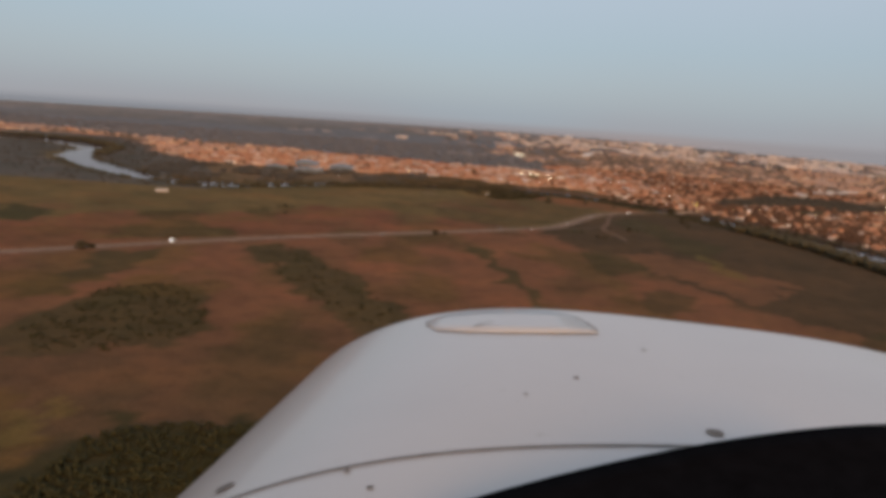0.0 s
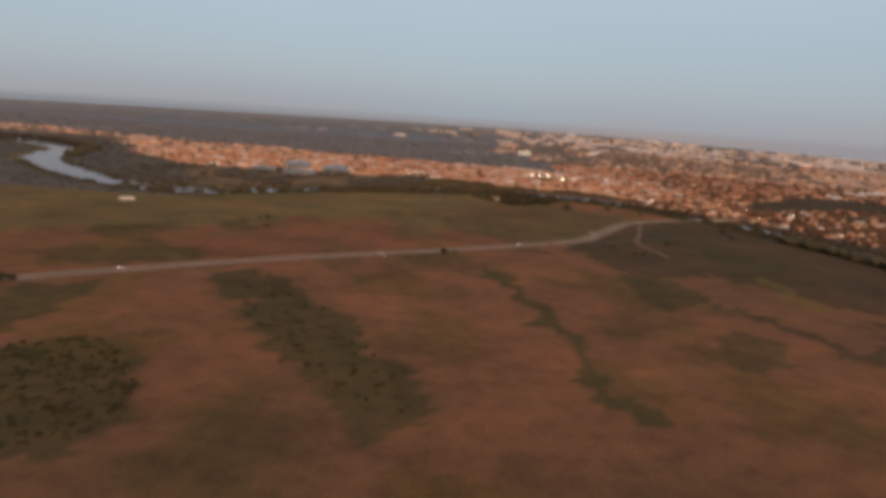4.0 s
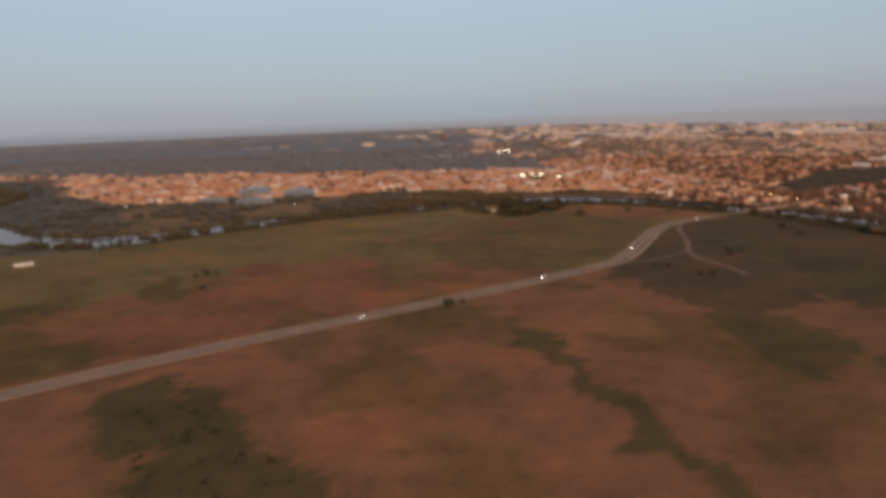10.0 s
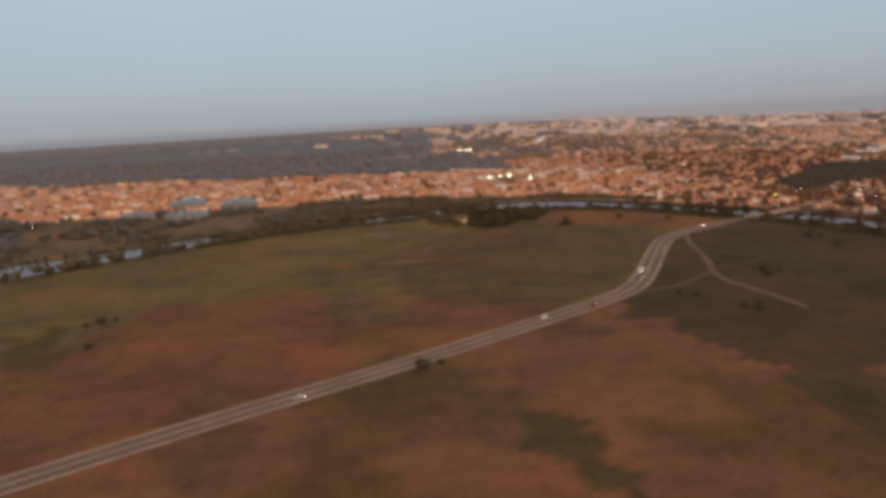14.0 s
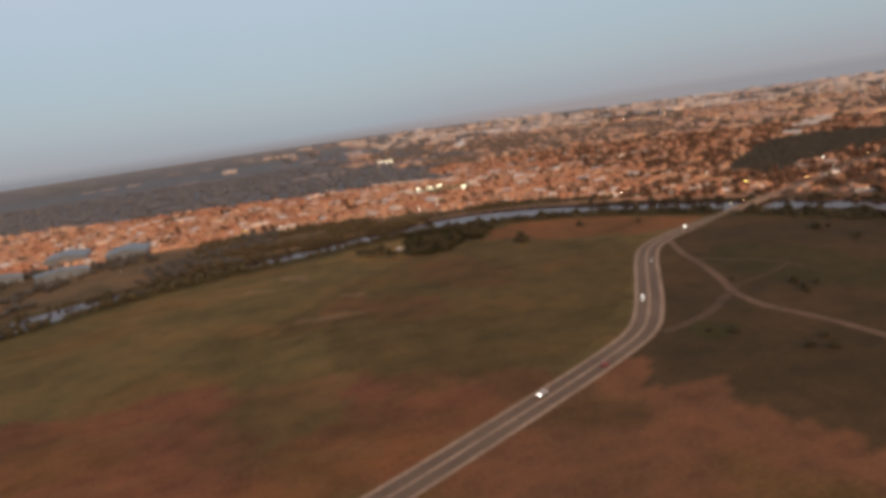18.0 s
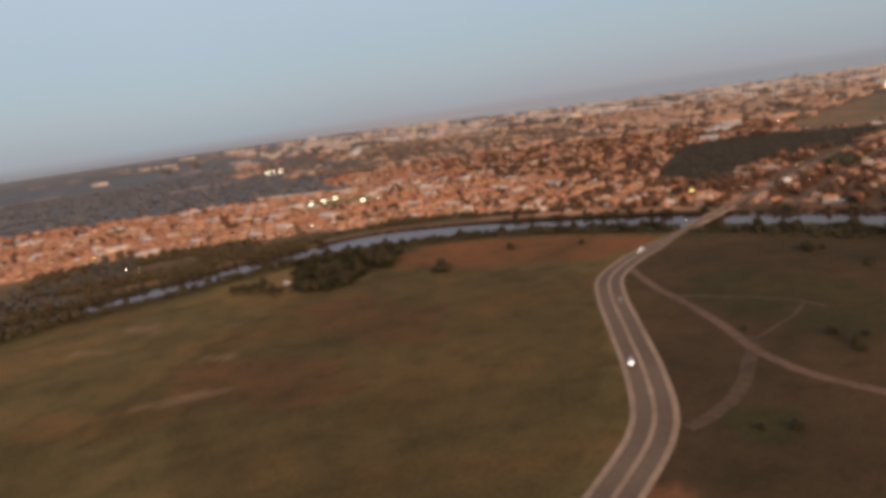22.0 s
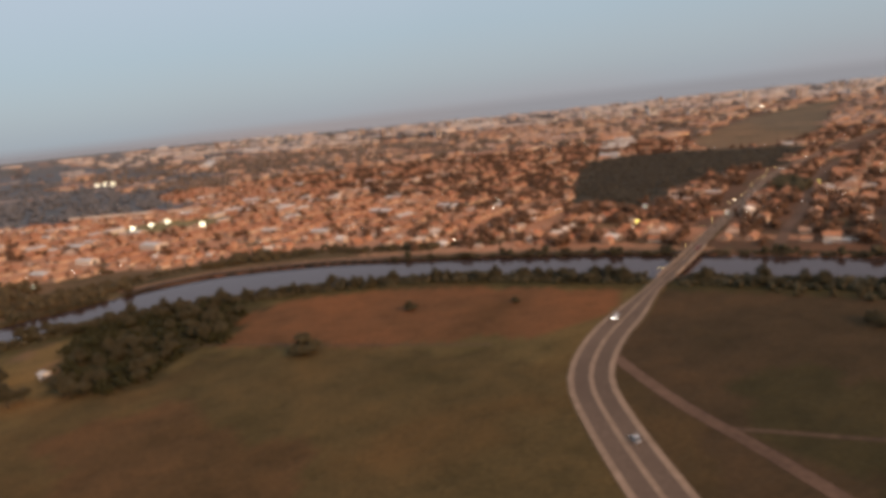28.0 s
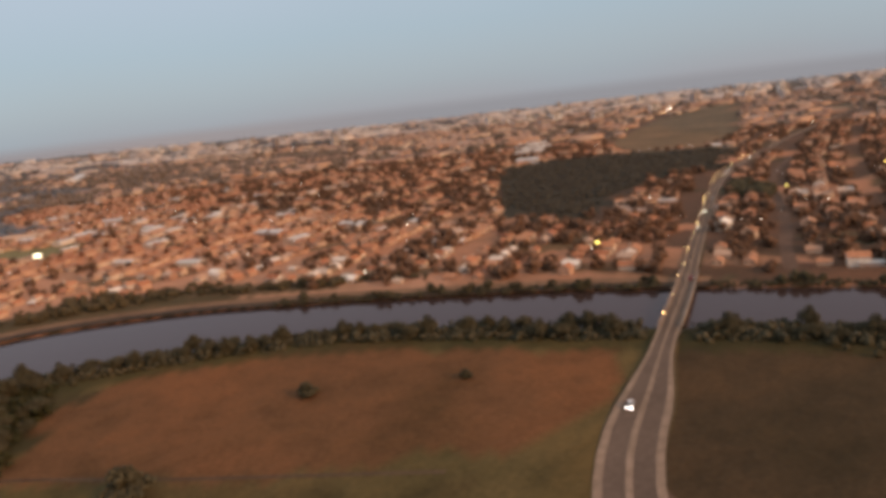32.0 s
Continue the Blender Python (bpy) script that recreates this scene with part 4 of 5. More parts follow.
tagged(new("bank_thicket", clumps_mesh("bank_thicket", under_c, under_r, leaf_mat, 92)), "dense dark-green thicket along both river banks", "thicket", kind="stuff")
tagged(new("scrub", clumps_mesh("scrub", scrub_c, scrub_r, scrub_leaf_mat, 91)), "low dark-green thorny scrub on red slopes", "scrub", kind="stuff")

# ---- the bridge ----
bridge = thing("bridge", "long low concrete road bridge over the river", "bridge")
span = [q for q in ROAD_LINE if 316 < q[0] < 398]


def along_deck(offset, half, z0, z1):
    bm = bmesh.new()
    rows = []
    for k, (x, y) in enumerate(span):
        a, c = span[max(k - 1, 0)], span[min(k + 1, len(span) - 1)]
        d = Vector((c[0] - a[0], c[1] - a[1], 0)).normalized()
        s = Vector((d.y, -d.x, 0))
        h = at_bridge(x, y)
        rows.append([bm.verts.new(Vector((x, y, h + z)) + s * (offset + e)) for e, z in ((-half, z0), (half, z0), (half, z1), (-half, z1))])
    for a, c in zip(rows, rows[1:]):
        for i in range(4):
            bm.faces.new((a[i], a[(i + 1) % 4], c[(i + 1) % 4], c[i]))
    bm.faces.new(rows[0])
    bm.faces.new(rows[-1][::-1])
    bmesh.ops.recalc_face_normals(bm, faces=bm.faces)
    return bm


part("deck", along_deck(0, 3.9, -0.9, 0.08), concrete_mat, bridge)
for off in (-3.75, 3.75):
    part("parapet", along_deck(off, 0.15, 0.084, 1.05), concrete_mat, bridge, "low concrete parapet wall")
    part("footway", along_deck(off * 0.955, 0.05, 0.2, 0.3), concrete_mat, bridge)
span_dir = Vector((span[-1][0] - span[0][0], span[-1][1] - span[0][1], 0)).normalized()
span_turn = math.atan2(span_dir.y, span_dir.x)
for k in range(1, 6):
    x, y = span[int(k / 6 * (len(span) - 1))]
    top = at_bridge(x, y) - 0.9
    bm = bmesh.new()
    m = Matrix.Translation((x, y, 0)) @ Matrix.Rotation(span_turn, 4, "Z")
    for s in (-2.2, 2.2):
        tube(bm, m @ Vector((0, s, -4.5)), m @ Vector((0, s, top - 0.8)), 0.75, 0.7, 12)
    box(bm, -0.9, -3.3, top - 0.8, 0.9, 3.3, top, m)
    part("pier", bm, concrete_mat, bridge, "twin-column concrete pier")
for x, y in (span[0], span[-1]):
    bm = bmesh.new()
    box(bm, -2.0, -3.8, -3.0, 2.0, 3.8, at_bridge(x, y) - 0.3, Matrix.Translation((x, y, 0)) @ Matrix.Rotation(span_turn, 4, "Z"))
    part("abutment", bm, concrete_mat, bridge)

# ---- lamps ----
def make_lamp(height, glow_mat, size, label, group, arm=True):
    lp = thing("street_lamp", label, "street lamp", group)
    bm = bmesh.new()
    tube(bm, (0, 0, -0.3), (0, 0, height), 0.14, 0.08, 8)
    part("pole", bm, dark_metal, lp)
    if arm:
        bm = bmesh.new()
        tube(bm, (0, 0, height - 0.2), (0, -1.6, height + 0.25), 0.07, 0.05, 6)
        part("arm", bm, dark_metal, lp)
    bm = bmesh.new()
    r = bmesh.ops.create_uvsphere(bm, u_segments=10, v_segments=6, radius=size)
    bmesh.ops.scale(bm, vec=(1.0, 1.2, 0.7), verts=r["verts"])
    bmesh.ops.translate(bm, vec=(0, -1.6 if arm else 0, height + (0.1 if arm else size)), verts=r["verts"])
    part("lantern", bm, glow_mat, lp, "lit lantern")
    return lp


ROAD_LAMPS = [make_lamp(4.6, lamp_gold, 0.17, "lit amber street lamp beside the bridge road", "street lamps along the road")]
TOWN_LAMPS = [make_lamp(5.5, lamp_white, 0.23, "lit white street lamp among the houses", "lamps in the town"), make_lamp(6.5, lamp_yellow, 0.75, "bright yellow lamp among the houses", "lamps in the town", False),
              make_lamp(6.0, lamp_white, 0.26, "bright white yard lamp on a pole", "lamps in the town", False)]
step = 0.0
for (x0, y0), (x1, y1) in zip(ROAD_LINE, ROAD_LINE[1:]):
    step += math.hypot(x1 - x0, y1 - y0)
    if x0 > 318 and x0 < 800 and step > 14:
        step = 0.0
        d = Vector((x1 - x0, y1 - y0, 0)).normalized()
        s = Vector((d.y, -d.x, 0)) * -0.2
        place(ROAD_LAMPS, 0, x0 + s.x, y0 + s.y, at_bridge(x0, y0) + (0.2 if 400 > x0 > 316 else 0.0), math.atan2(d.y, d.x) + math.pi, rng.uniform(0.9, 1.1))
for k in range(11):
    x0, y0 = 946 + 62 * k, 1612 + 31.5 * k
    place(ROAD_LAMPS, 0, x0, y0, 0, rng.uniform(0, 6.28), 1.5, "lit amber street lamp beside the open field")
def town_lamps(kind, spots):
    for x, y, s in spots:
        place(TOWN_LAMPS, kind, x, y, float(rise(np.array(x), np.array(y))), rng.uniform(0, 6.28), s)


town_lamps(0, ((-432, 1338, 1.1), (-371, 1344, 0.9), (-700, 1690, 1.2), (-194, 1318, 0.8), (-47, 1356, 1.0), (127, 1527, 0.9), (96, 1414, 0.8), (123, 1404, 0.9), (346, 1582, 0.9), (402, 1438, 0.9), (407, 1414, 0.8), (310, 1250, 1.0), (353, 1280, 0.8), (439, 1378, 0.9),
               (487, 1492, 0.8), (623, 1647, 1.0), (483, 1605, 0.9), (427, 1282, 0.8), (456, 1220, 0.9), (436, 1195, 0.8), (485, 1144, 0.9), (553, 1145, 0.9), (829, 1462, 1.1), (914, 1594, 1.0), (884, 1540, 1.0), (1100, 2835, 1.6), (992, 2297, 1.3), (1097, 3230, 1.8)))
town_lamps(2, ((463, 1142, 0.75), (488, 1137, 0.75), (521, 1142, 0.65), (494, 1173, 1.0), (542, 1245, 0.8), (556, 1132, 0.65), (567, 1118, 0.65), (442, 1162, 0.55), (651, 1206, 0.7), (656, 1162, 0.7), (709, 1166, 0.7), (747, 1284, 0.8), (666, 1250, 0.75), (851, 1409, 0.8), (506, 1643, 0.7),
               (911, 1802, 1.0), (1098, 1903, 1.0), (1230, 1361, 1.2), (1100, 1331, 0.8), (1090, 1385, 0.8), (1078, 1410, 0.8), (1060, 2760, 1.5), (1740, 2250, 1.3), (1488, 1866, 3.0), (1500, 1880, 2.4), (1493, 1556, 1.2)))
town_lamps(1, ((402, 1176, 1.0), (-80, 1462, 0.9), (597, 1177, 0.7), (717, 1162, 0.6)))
for _ in range(150):
    px, py = rng.uniform(-40, 1000), rng.uniform(1180, 2000)
    a = np.array([px]), np.array([py])
    if river_distance(*a)[0] > 50 and not inside(*a, WOOD)[0] and not inside(*a, RIVER)[0] and inside(*a, NORTH + [(490, 300), (3000, 300), (3000, 3000), (-900, 3000)])[0]:
        place(TOWN_LAMPS, 0, px, py, 0, rng.uniform(0, 6.28), rng.uniform(0.5, 0.85))


def make_floodlight(label, group):
    fl = thing("floodlight_mast", label, "floodlight", group)
    bm = bmesh.new()
    tube(bm, (0, 0, -0.5), (0, 0, 7.0), 0.25, 0.16, 8)
    part("mast", bm, dark_metal, fl)
    bm = bmesh.new()
    box(bm, -2.2, 0.25, 6.6, 2.2, 0.5, 9.4)
    part("rack", bm, dark_metal, fl)
    for x in (-1.5, 0.0, 1.5):
        for z in (7.3, 8.6):
            bm = bmesh.new()
            r = bmesh.ops.create_uvsphere(bm, u_segments=10, v_segments=6, radius=0.55)
            bmesh.ops.translate(bm, vec=(x, -0.2, z), verts=r["verts"])
            part("lamp", bm, lamp_flood, fl, "lit round lamp")
    return fl


FLOODS = [make_floodlight("floodlight mast with lit round lamps at a sports ground", "floodlights at the sports ground")]
for x, y, s in ((161, 1601, 1.0), (179, 1606, 1.0), (195, 1612, 1.0), (213, 1536, 1.05), (217, 2464, 1.3), (230, 2450, 1.3), (243, 2436, 1.3)):
    place(FLOODS, 0, x, y, float(rise(np.array(x), np.array(y))), 0.15, s)

# ---- sheds and long halls ----
def make_hall(x, y, w, l, h, rh, turn, roof_m, label):
    hall = thing("warehouse", label, "warehouse", "halls by the river")
    bm = bmesh.new()
    house_walls(bm, w, l, h, rh)
    part("wall", bm, blue_roof if roof_m is blue_roof else pale_mat, hall)
    bm = bmesh.new()
    gable(bm, w, l, h + 0.02, rh, 0.5, 0.25)
    part("roof", bm, roof_m, hall)
    for k in range(max(1, int(w / 12))):
        bm = bmesh.new()
        cx = -w / 2 + (k + 0.5) * w / max(1, int(w / 12))
        box(bm, cx - 1.8, -l / 2 - 0.06, 0, cx + 1.8, -l / 2 + 0.05, min(3.8, h * 0.75))
        part("gate", bm, dark_metal, hall, "dark sliding gate")
    hall.matrix_basis = Matrix.Translation((x, y, 0)) @ Matrix.Rotation(turn, 4, "Z")
    return hall


BLUE = "large warehouse with a pale blue-grey sheet metal roof"
WHITE = "long low shed with a whitish sheet roof"
BLUE_HALLS = (
    (-290, 1500, 46, 62, 8, 4, 0.15, blue_roof, BLUE),
    (-212, 1455, 44, 58, 8, 4, 0.1, blue_roof, BLUE),
    (-262, 1372, 52, 26, 6, 3, 0.3, blue_roof, BLUE),
    (-330, 1400, 40, 24, 6, 3, 0.3, blue_roof, BLUE),
)
OTHER_HALLS = (
    (-372, 947, 4, 15, 1.7, 0.7, -1.0, white_roof, WHITE),
    (432, 1060, 4, 11, 1.9, 0.5, 0.55, white_roof, WHITE),
    (65, 1174, 3.2, 4, 2.2, 0.7, 0.4, white_roof, "small white-roofed hut beside the copse"),
    (165, 1805, 8, 110, 4, 1.5, 0.86, wall_mat, "long low plastered hall with a dusty pale roof"),
    (236, 1738, 8, 40, 4, 1.5, 0.86, wall_mat, "long low plastered hall with a dusty pale roof"),
    (760, 1575, 12, 26, 5, 2, 0.5, white_roof, WHITE),
    (905, 1700, 10, 44, 5, 2, 1.0, white_roof, WHITE),
    (850, 1660, 10, 40, 5, 2, 1.0, white_roof, WHITE),
    (960, 1760, 10, 44, 5, 2, 1.0, white_roof, WHITE),
    (530, 2850, 24, 230, 9, 3, -0.32, white_roof, WHITE),
)
for x, y, w, l, h, rh, turn, roof_m, label in BLUE_HALLS + OTHER_HALLS:
    make_hall(x, y, w, l, h, rh, turn, roof_m, label)

# the sports ground's mown pitch
bm = bmesh.new()
vs = [bm.verts.new((x, y, 0.1)) for x, y in PITCH] + [bm.verts.new((x, y, -0.3)) for x, y in PITCH]
bm.faces.new(vs[:4])
for k in range(4):
    bm.faces.new((vs[k], vs[(k + 1) % 4], vs[4 + (k + 1) % 4], vs[4 + k]))
bmesh.ops.recalc_face_normals(bm, faces=bm.faces)
me = bpy.data.meshes.new("sports_pitch")
bm.to_mesh(me)
bm.free()
me.materials.append(pitch_mat)
tagged(new("sports_pitch", me), "floodlit mown grass sports pitch", "sports field", kind="structure")

# ---- cars ----
paint_mats = [grained("car_paint_white", (0.66, 0.66, 0.65), (0.74, 0.74, 0.73), 2.0, None, 0.3), grained("car_paint_silver", (0.40, 0.41, 0.42), (0.48, 0.49, 0.50), 2.0, None, 0.3), grained("car_paint_red", (0.30, 0.03, 0.025), (0.36, 0.05, 0.04), 2.0, None, 0.3)]
rubber = grained("tyre_rubber", (0.02, 0.02, 0.02), (0.04, 0.04, 0.04), 8.0, None, 0.9)
head_glow = glow("headlight_light", (1.0, 0.92, 0.80), 24.0)


def make_car(paint, label):
    car = thing("car", label, "car", "cars on the road")
    bm = bmesh.new()
    box(bm, -2.1, -0.85, 0.35, 2.1, 0.85, 0.85)
    bmesh.ops.bevel(bm, geom=list(bm.edges), offset=0.12, segments=2, affect="EDGES")
    part("body", bm, paint, car)
    bm = bmesh.new()
    lo = [bm.verts.new(q) for q in ((-1.6, -0.78, 0.84), (1.1, -0.78, 0.84), (1.1, 0.78, 0.84), (-1.6, 0.78, 0.84))]
    hi = [bm.verts.new(q) for q in ((-1.2, -0.62, 1.42), (0.45, -0.62, 1.42), (0.45, 0.62, 1.42), (-1.2, 0.62, 1.42))]
    for k in range(4):
        bm.faces.new((lo[k], lo[(k + 1) % 4], hi[(k + 1) % 4], hi[k]))
    bm.faces.new(lo[::-1])
    bm.faces.new(hi)
    cabin = part("cabin", bm, glass_dark, car, "dark glazed cabin")
    bm = bmesh.new()
    box(bm, -1.2, -0.63, 1.424, 0.45, 0.63, 1.48)
    part("roof", bm, paint, cabin)
    for x in (-1.3, 1.3):
        for y in (-0.82, 0.82):
            bm = bmesh.new()
            tube(bm, (x, y - 0.1, 0.32), (x, y + 0.1, 0.32), 0.32, 0.32, 12)
            part("wheel", bm, rubber, car)
    for y in (-0.6, 0.6):
        bm = bmesh.new()
        box(bm, 2.08, y - 0.16, 0.58, 2.16, y + 0.16, 0.76)
        part("headlight", bm, head_glow, car, "lit headlight")
    return car


CARS = [make_car(paint_mats[0], "white car driving with its headlights on"), make_car(paint_mats[1], "silver car driving with its headlights on"), make_car(paint_mats[2], "red car driving with its headlights on")]
road_pts = smooth_line(ROAD, 10)
for n, k in enumerate((47, 66, 80, 83, 92, 99, 108, 118, 128, 137, 150, 166)):
    q, q2 = road_pts[k], road_pts[k + 1]
    d = (q2 - q).normalized()
    lane = (-3.4, 3.4)[n % 2] * lane_scale(q.x, q.y)
    pos = q + Vector((d.y, -d.x, 0)) * lane
    place(CARS, (0, 1, 0, 2)[n % 4], pos.x, pos.y, at_bridge(q.x, q.y) + 0.12, math.atan2(d.y, d.x) + (math.pi if lane < 0 else 0.0))

# ---- the town ----
TURN = radians(25)
CU, SU = math.cos(TURN), math.sin(TURN)


def plots(step_u, step_v, block_u, block_v, street, lo, hi, seed):
    """Plots in rows of blocks with streets between them, over a square of the plan."""
    r = np.random.default_rng(seed)
    u, v = np.meshgrid(np.arange(lo[0], hi[0], step_u), np.arange(lo[1], hi[1], step_v))
    u, v = u.ravel(), v.ravel()
    keep = (np.mod(u, block_u) > street) & (np.mod(v, block_v) > street)
    u, v = u[keep], v[keep]
    u, v = u + r.uniform(-0.12, 0.12, u.shape) * step_u, v + r.uniform(-0.12, 0.12, u.shape) * step_v
    bend = 45 * np.sin(u / 260 + 0.6) + 30 * np.sin(v / 190)
    u, v = u + 0.35 * bend, v + 0.5 * bend
    return 425 + u * CU - v * SU, 1140 + u * SU + v * CU


NORTH_LAND = NORTH + [(390, -6000), (6000, -6000), (6000, 6000), (-6000, 6000), (-6000, 2400)]


def buildable(x, y, water=26):
    ok = inside(x, y, NORTH_LAND) & (river_distance(x, y) > water)
    for poly in (WOOD, AIRFIELD, PITCH, WEST_GREEN, GROVE):
        ok &= ~inside(x, y, poly)
    ok &= (line_distance(x, y, ROAD_LINE) > 11) & (line_distance(x, y, STREET) > 9)
    ok &= ~in_far_wood(x, y)
    ok &= ~((x < 300) & (y < green_edge(x, y)))
    return ok


def town_mesh(name, x, y, w, l, h, rh, ang, wall_m, roof_m):
    """Houses with pitched roofs, as one mesh; walls and roofs are closed shapes."""
    n = len(x)
    o = np.ones(n)
    wv = [(-w / 2, -l / 2, -0.5 * o), (w / 2, -l / 2, -0.5 * o), (w / 2, l / 2, -0.5 * o), (-w / 2, l / 2, -0.5 * o), (-w / 2, -l / 2, h), (w / 2, -l / 2, h), (w / 2, l / 2, h), (-w / 2, l / 2, h), (0 * o, -l / 2, h + rh), (0 * o, l / 2, h + rh)]
    e = 0.4
    rv = [(-w / 2 - e, -l / 2 - e, h - 0.1), (w / 2 + e, -l / 2 - e, h - 0.1), (w / 2 + e, l / 2 + e, h - 0.1), (-w / 2 - e, l / 2 + e, h - 0.1), (0 * o, -l / 2 - e, h + rh + 0.2), (0 * o, l / 2 + e, h + rh + 0.2)]
    loc = np.stack([np.stack(q, -1) for q in wv + rv], 1)
    c, s = np.cos(ang)[:, None], np.sin(ang)[:, None]
    z0 = rise(x, y)[:, None]
    v = np.stack([loc[..., 0] * c - loc[..., 1] * s + x[:, None], loc[..., 0] * s + loc[..., 1] * c + y[:, None], loc[..., 2] + z0], -1)
    polys = [(1, 2, 6, 5), (3, 0, 4, 7), (0, 1, 5, 8, 4), (2, 3, 7, 9, 6), (10, 11, 12, 13), (11, 12, 15, 14), (13, 10, 14, 15), (10, 14, 11), (12, 15, 13)]
    sizes = np.array([len(q) for q in polys])
    flat = np.concatenate([np.array(q) for q in polys])
    loops = (flat[None] + (np.arange(n) * 16)[:, None]).ravel()
    start = (np.concatenate([[0], np.cumsum(sizes)[:-1]])[None] + (np.arange(n) * sizes.sum())[:, None]).ravel()
    me = bpy.data.meshes.new(name)
    me.vertices.add(16 * n)
    me.vertices.foreach_set("co", v.astype(np.float32).ravel())
    me.loops.add(len(loops))
    me.loops.foreach_set("vertex_index", loops.astype(np.int32))
    me.polygons.add(len(polys) * n)
    me.polygons.foreach_set("loop_start", start.astype(np.int32))
    me.materials.append(wall_m)
    me.materials.append(roof_m)
    me.polygons.foreach_set("material_index", np.tile([0, 0, 0, 0, 1, 1, 1, 1, 1], n).astype(np.int32))
    me.update(calc_edges=True)
    return me


rng = np.random.default_rng(11)
# near town: small houses, street by street
hx, hy = plots(10.5, 12.5, 84, 50, 8, (-1100, -300), (1100, 1100), 3)
green = wave(hx, hy, 130, 41) + 0.6 * wave(hx, hy, 45, 42)
ok = buildable(hx, hy) & (np.hypot(hx - 200, hy - 1100) < 980)
chance = np.where(hx > 430, 0.52, 0.94) - np.where(hx > 250, 0.38, 0.50) * (green > np.where(hx > 250, 0.55, 0.42))
built = ok & (rng.uniform(size=hx.shape) < chance)
near = built & (river_distance(hx, hy) < 115) & (hx > 110) & (hx < 640)
order = np.argsort(np.hypot(hx - 330, hy - 1150))
near_idx = [i for i in order if near[i]][:290]
near_set = np.zeros(hx.shape, bool)
near_set[near_idx] = True
for i in near_idx:
    place(HOUSES, int(rng.choice(4, p=(0.47, 0.20, 0.33, 0.0))), hx[i], hy[i], 0, TURN + (0, 1.5708)[int(rng.integers(2))] + rng.normal() * 0.06, rng.uniform(0.64, 0.90))
place(HOUSES, 3, 520, 1178, 0, TURN, 0.9)
# workshops and sheds with pale sheet roofs among the houses
shed_rng = np.random.default_rng(77)
SHEDS = []
for w, l, h, mat_s, label in ((9, 17, 3.6, white_roof, "low workshop with a pale sheet metal roof"), (7, 13, 3.2, pale_mat, "small shed with a dusty whitish roof"), (12, 24, 4.2, white_roof, "wide pale-roofed depot between houses")):
    shed = thing("shed", label, "shed", "sheds among the houses")
    bm = bmesh.new()
    house_walls(bm, w, l, h, 1.0)
    part("wall", bm, wall_mat, shed)
    bm = bmesh.new()
    gable(bm, w, l, h + 0.02, 1.0, 0.4, 0.2)
    part("roof", bm, mat_s, shed)
    bm = bmesh.new()
    box(bm, -1.5, -l / 2 - 0.06, 0, 1.5, -l / 2 + 0.05, 2.7)
    part("gate", bm, dark_metal, shed)
    SHEDS.append(shed)
sites = np.flatnonzero(built & ~near_set & (hx < 560) & (hy < 1900))
taken = np.zeros(hx.shape, bool)
for i in shed_rng.permutation(sites)[:150]:
    if taken[i]:
        continue
    taken |= np.hypot(hx - hx[i], hy - hy[i]) < 15.0
    place(SHEDS, int(shed_rng.choice(3, p=(0.45, 0.35, 0.2))), hx[i], hy[i], 0, TURN + (0, 1.5708)[int(shed_rng.integers(2))] + shed_rng.normal() * 0.1, shed_rng.uniform(0.75, 1.1))
built &= ~taken | near_set
m = built & ~near_set
n = int(m.sum())
tagged(new("town_houses", town_mesh("town_houses", hx[m], hy[m], rng.uniform(6, 9.5, n), rng.uniform(7, 10.5, n), rng.uniform(2.3, 3.6, n), rng.uniform(0.9, 1.8, n), TURN + 1.5708 * rng.integers(0, 2, n) + rng.normal(size=n) * 0.08, wall_stuff, roof_stuff)),
       "closely built plastered houses with terracotta roofs", "houses", kind="stuff")
yards = ok & ~built & ((green > 0.55) | ((hx > 400) & (wave(hx, hy, 34, 44) > -0.4)) | (rng.uniform(size=hx.shape) < 0.05))
tx, ty = hx[yards], hy[yards]
extra = ok & (rng.uniform(size=hx.shape) < np.where(hx > 430, 0.80, np.where(hx > 330, 0.34, np.where(hx > 250, 0.16, 0.07))) * np.where(wave(hx, hy, 34, 44) > np.where(hx > 430, -0.2, 0.35), np.where(hx > 430, 1.2, 2.2), np.where(hx > 430, 0.5, 0.22)))
lush = (tx > 250) & (rng.uniform(size=tx.shape) < 0.45)
tx, ty = np.concatenate([tx, tx[lush] + 5.0, hx[extra] + 6.5]), np.concatenate([ty, ty[lush] - 5.5, hy[extra] + 6.0])

# trees in the lanes between the first houses
lx, ly = rng.uniform(290, 760, 3000), rng.uniform(880, 1330, 3000)
free = inside(lx, ly, NORTH_LAND) & (river_distance(lx, ly) > 20) & (river_distance(lx, ly) < 190) & (line_distance(lx, ly, ROAD_LINE) > 12) & (line_distance(lx, ly, STREET) > 6) & ~inside(lx, ly, WOOD)
free &= rng.uniform(size=lx.shape) < np.where(wave(lx, ly, 55, 43) > 0.0, 0.85, np.where(lx > 430, 0.3, 0.10))
lx, ly = lx[free], ly[free]
bhx, bhy = hx[built], hy[built]
alone = np.array([np.hypot(bhx - a, bhy - c).min() > 5.2 for a, c in zip(lx, ly)])
tx, ty = np.concatenate([tx, lx[alone]]), np.concatenate([ty, ly[alone]])

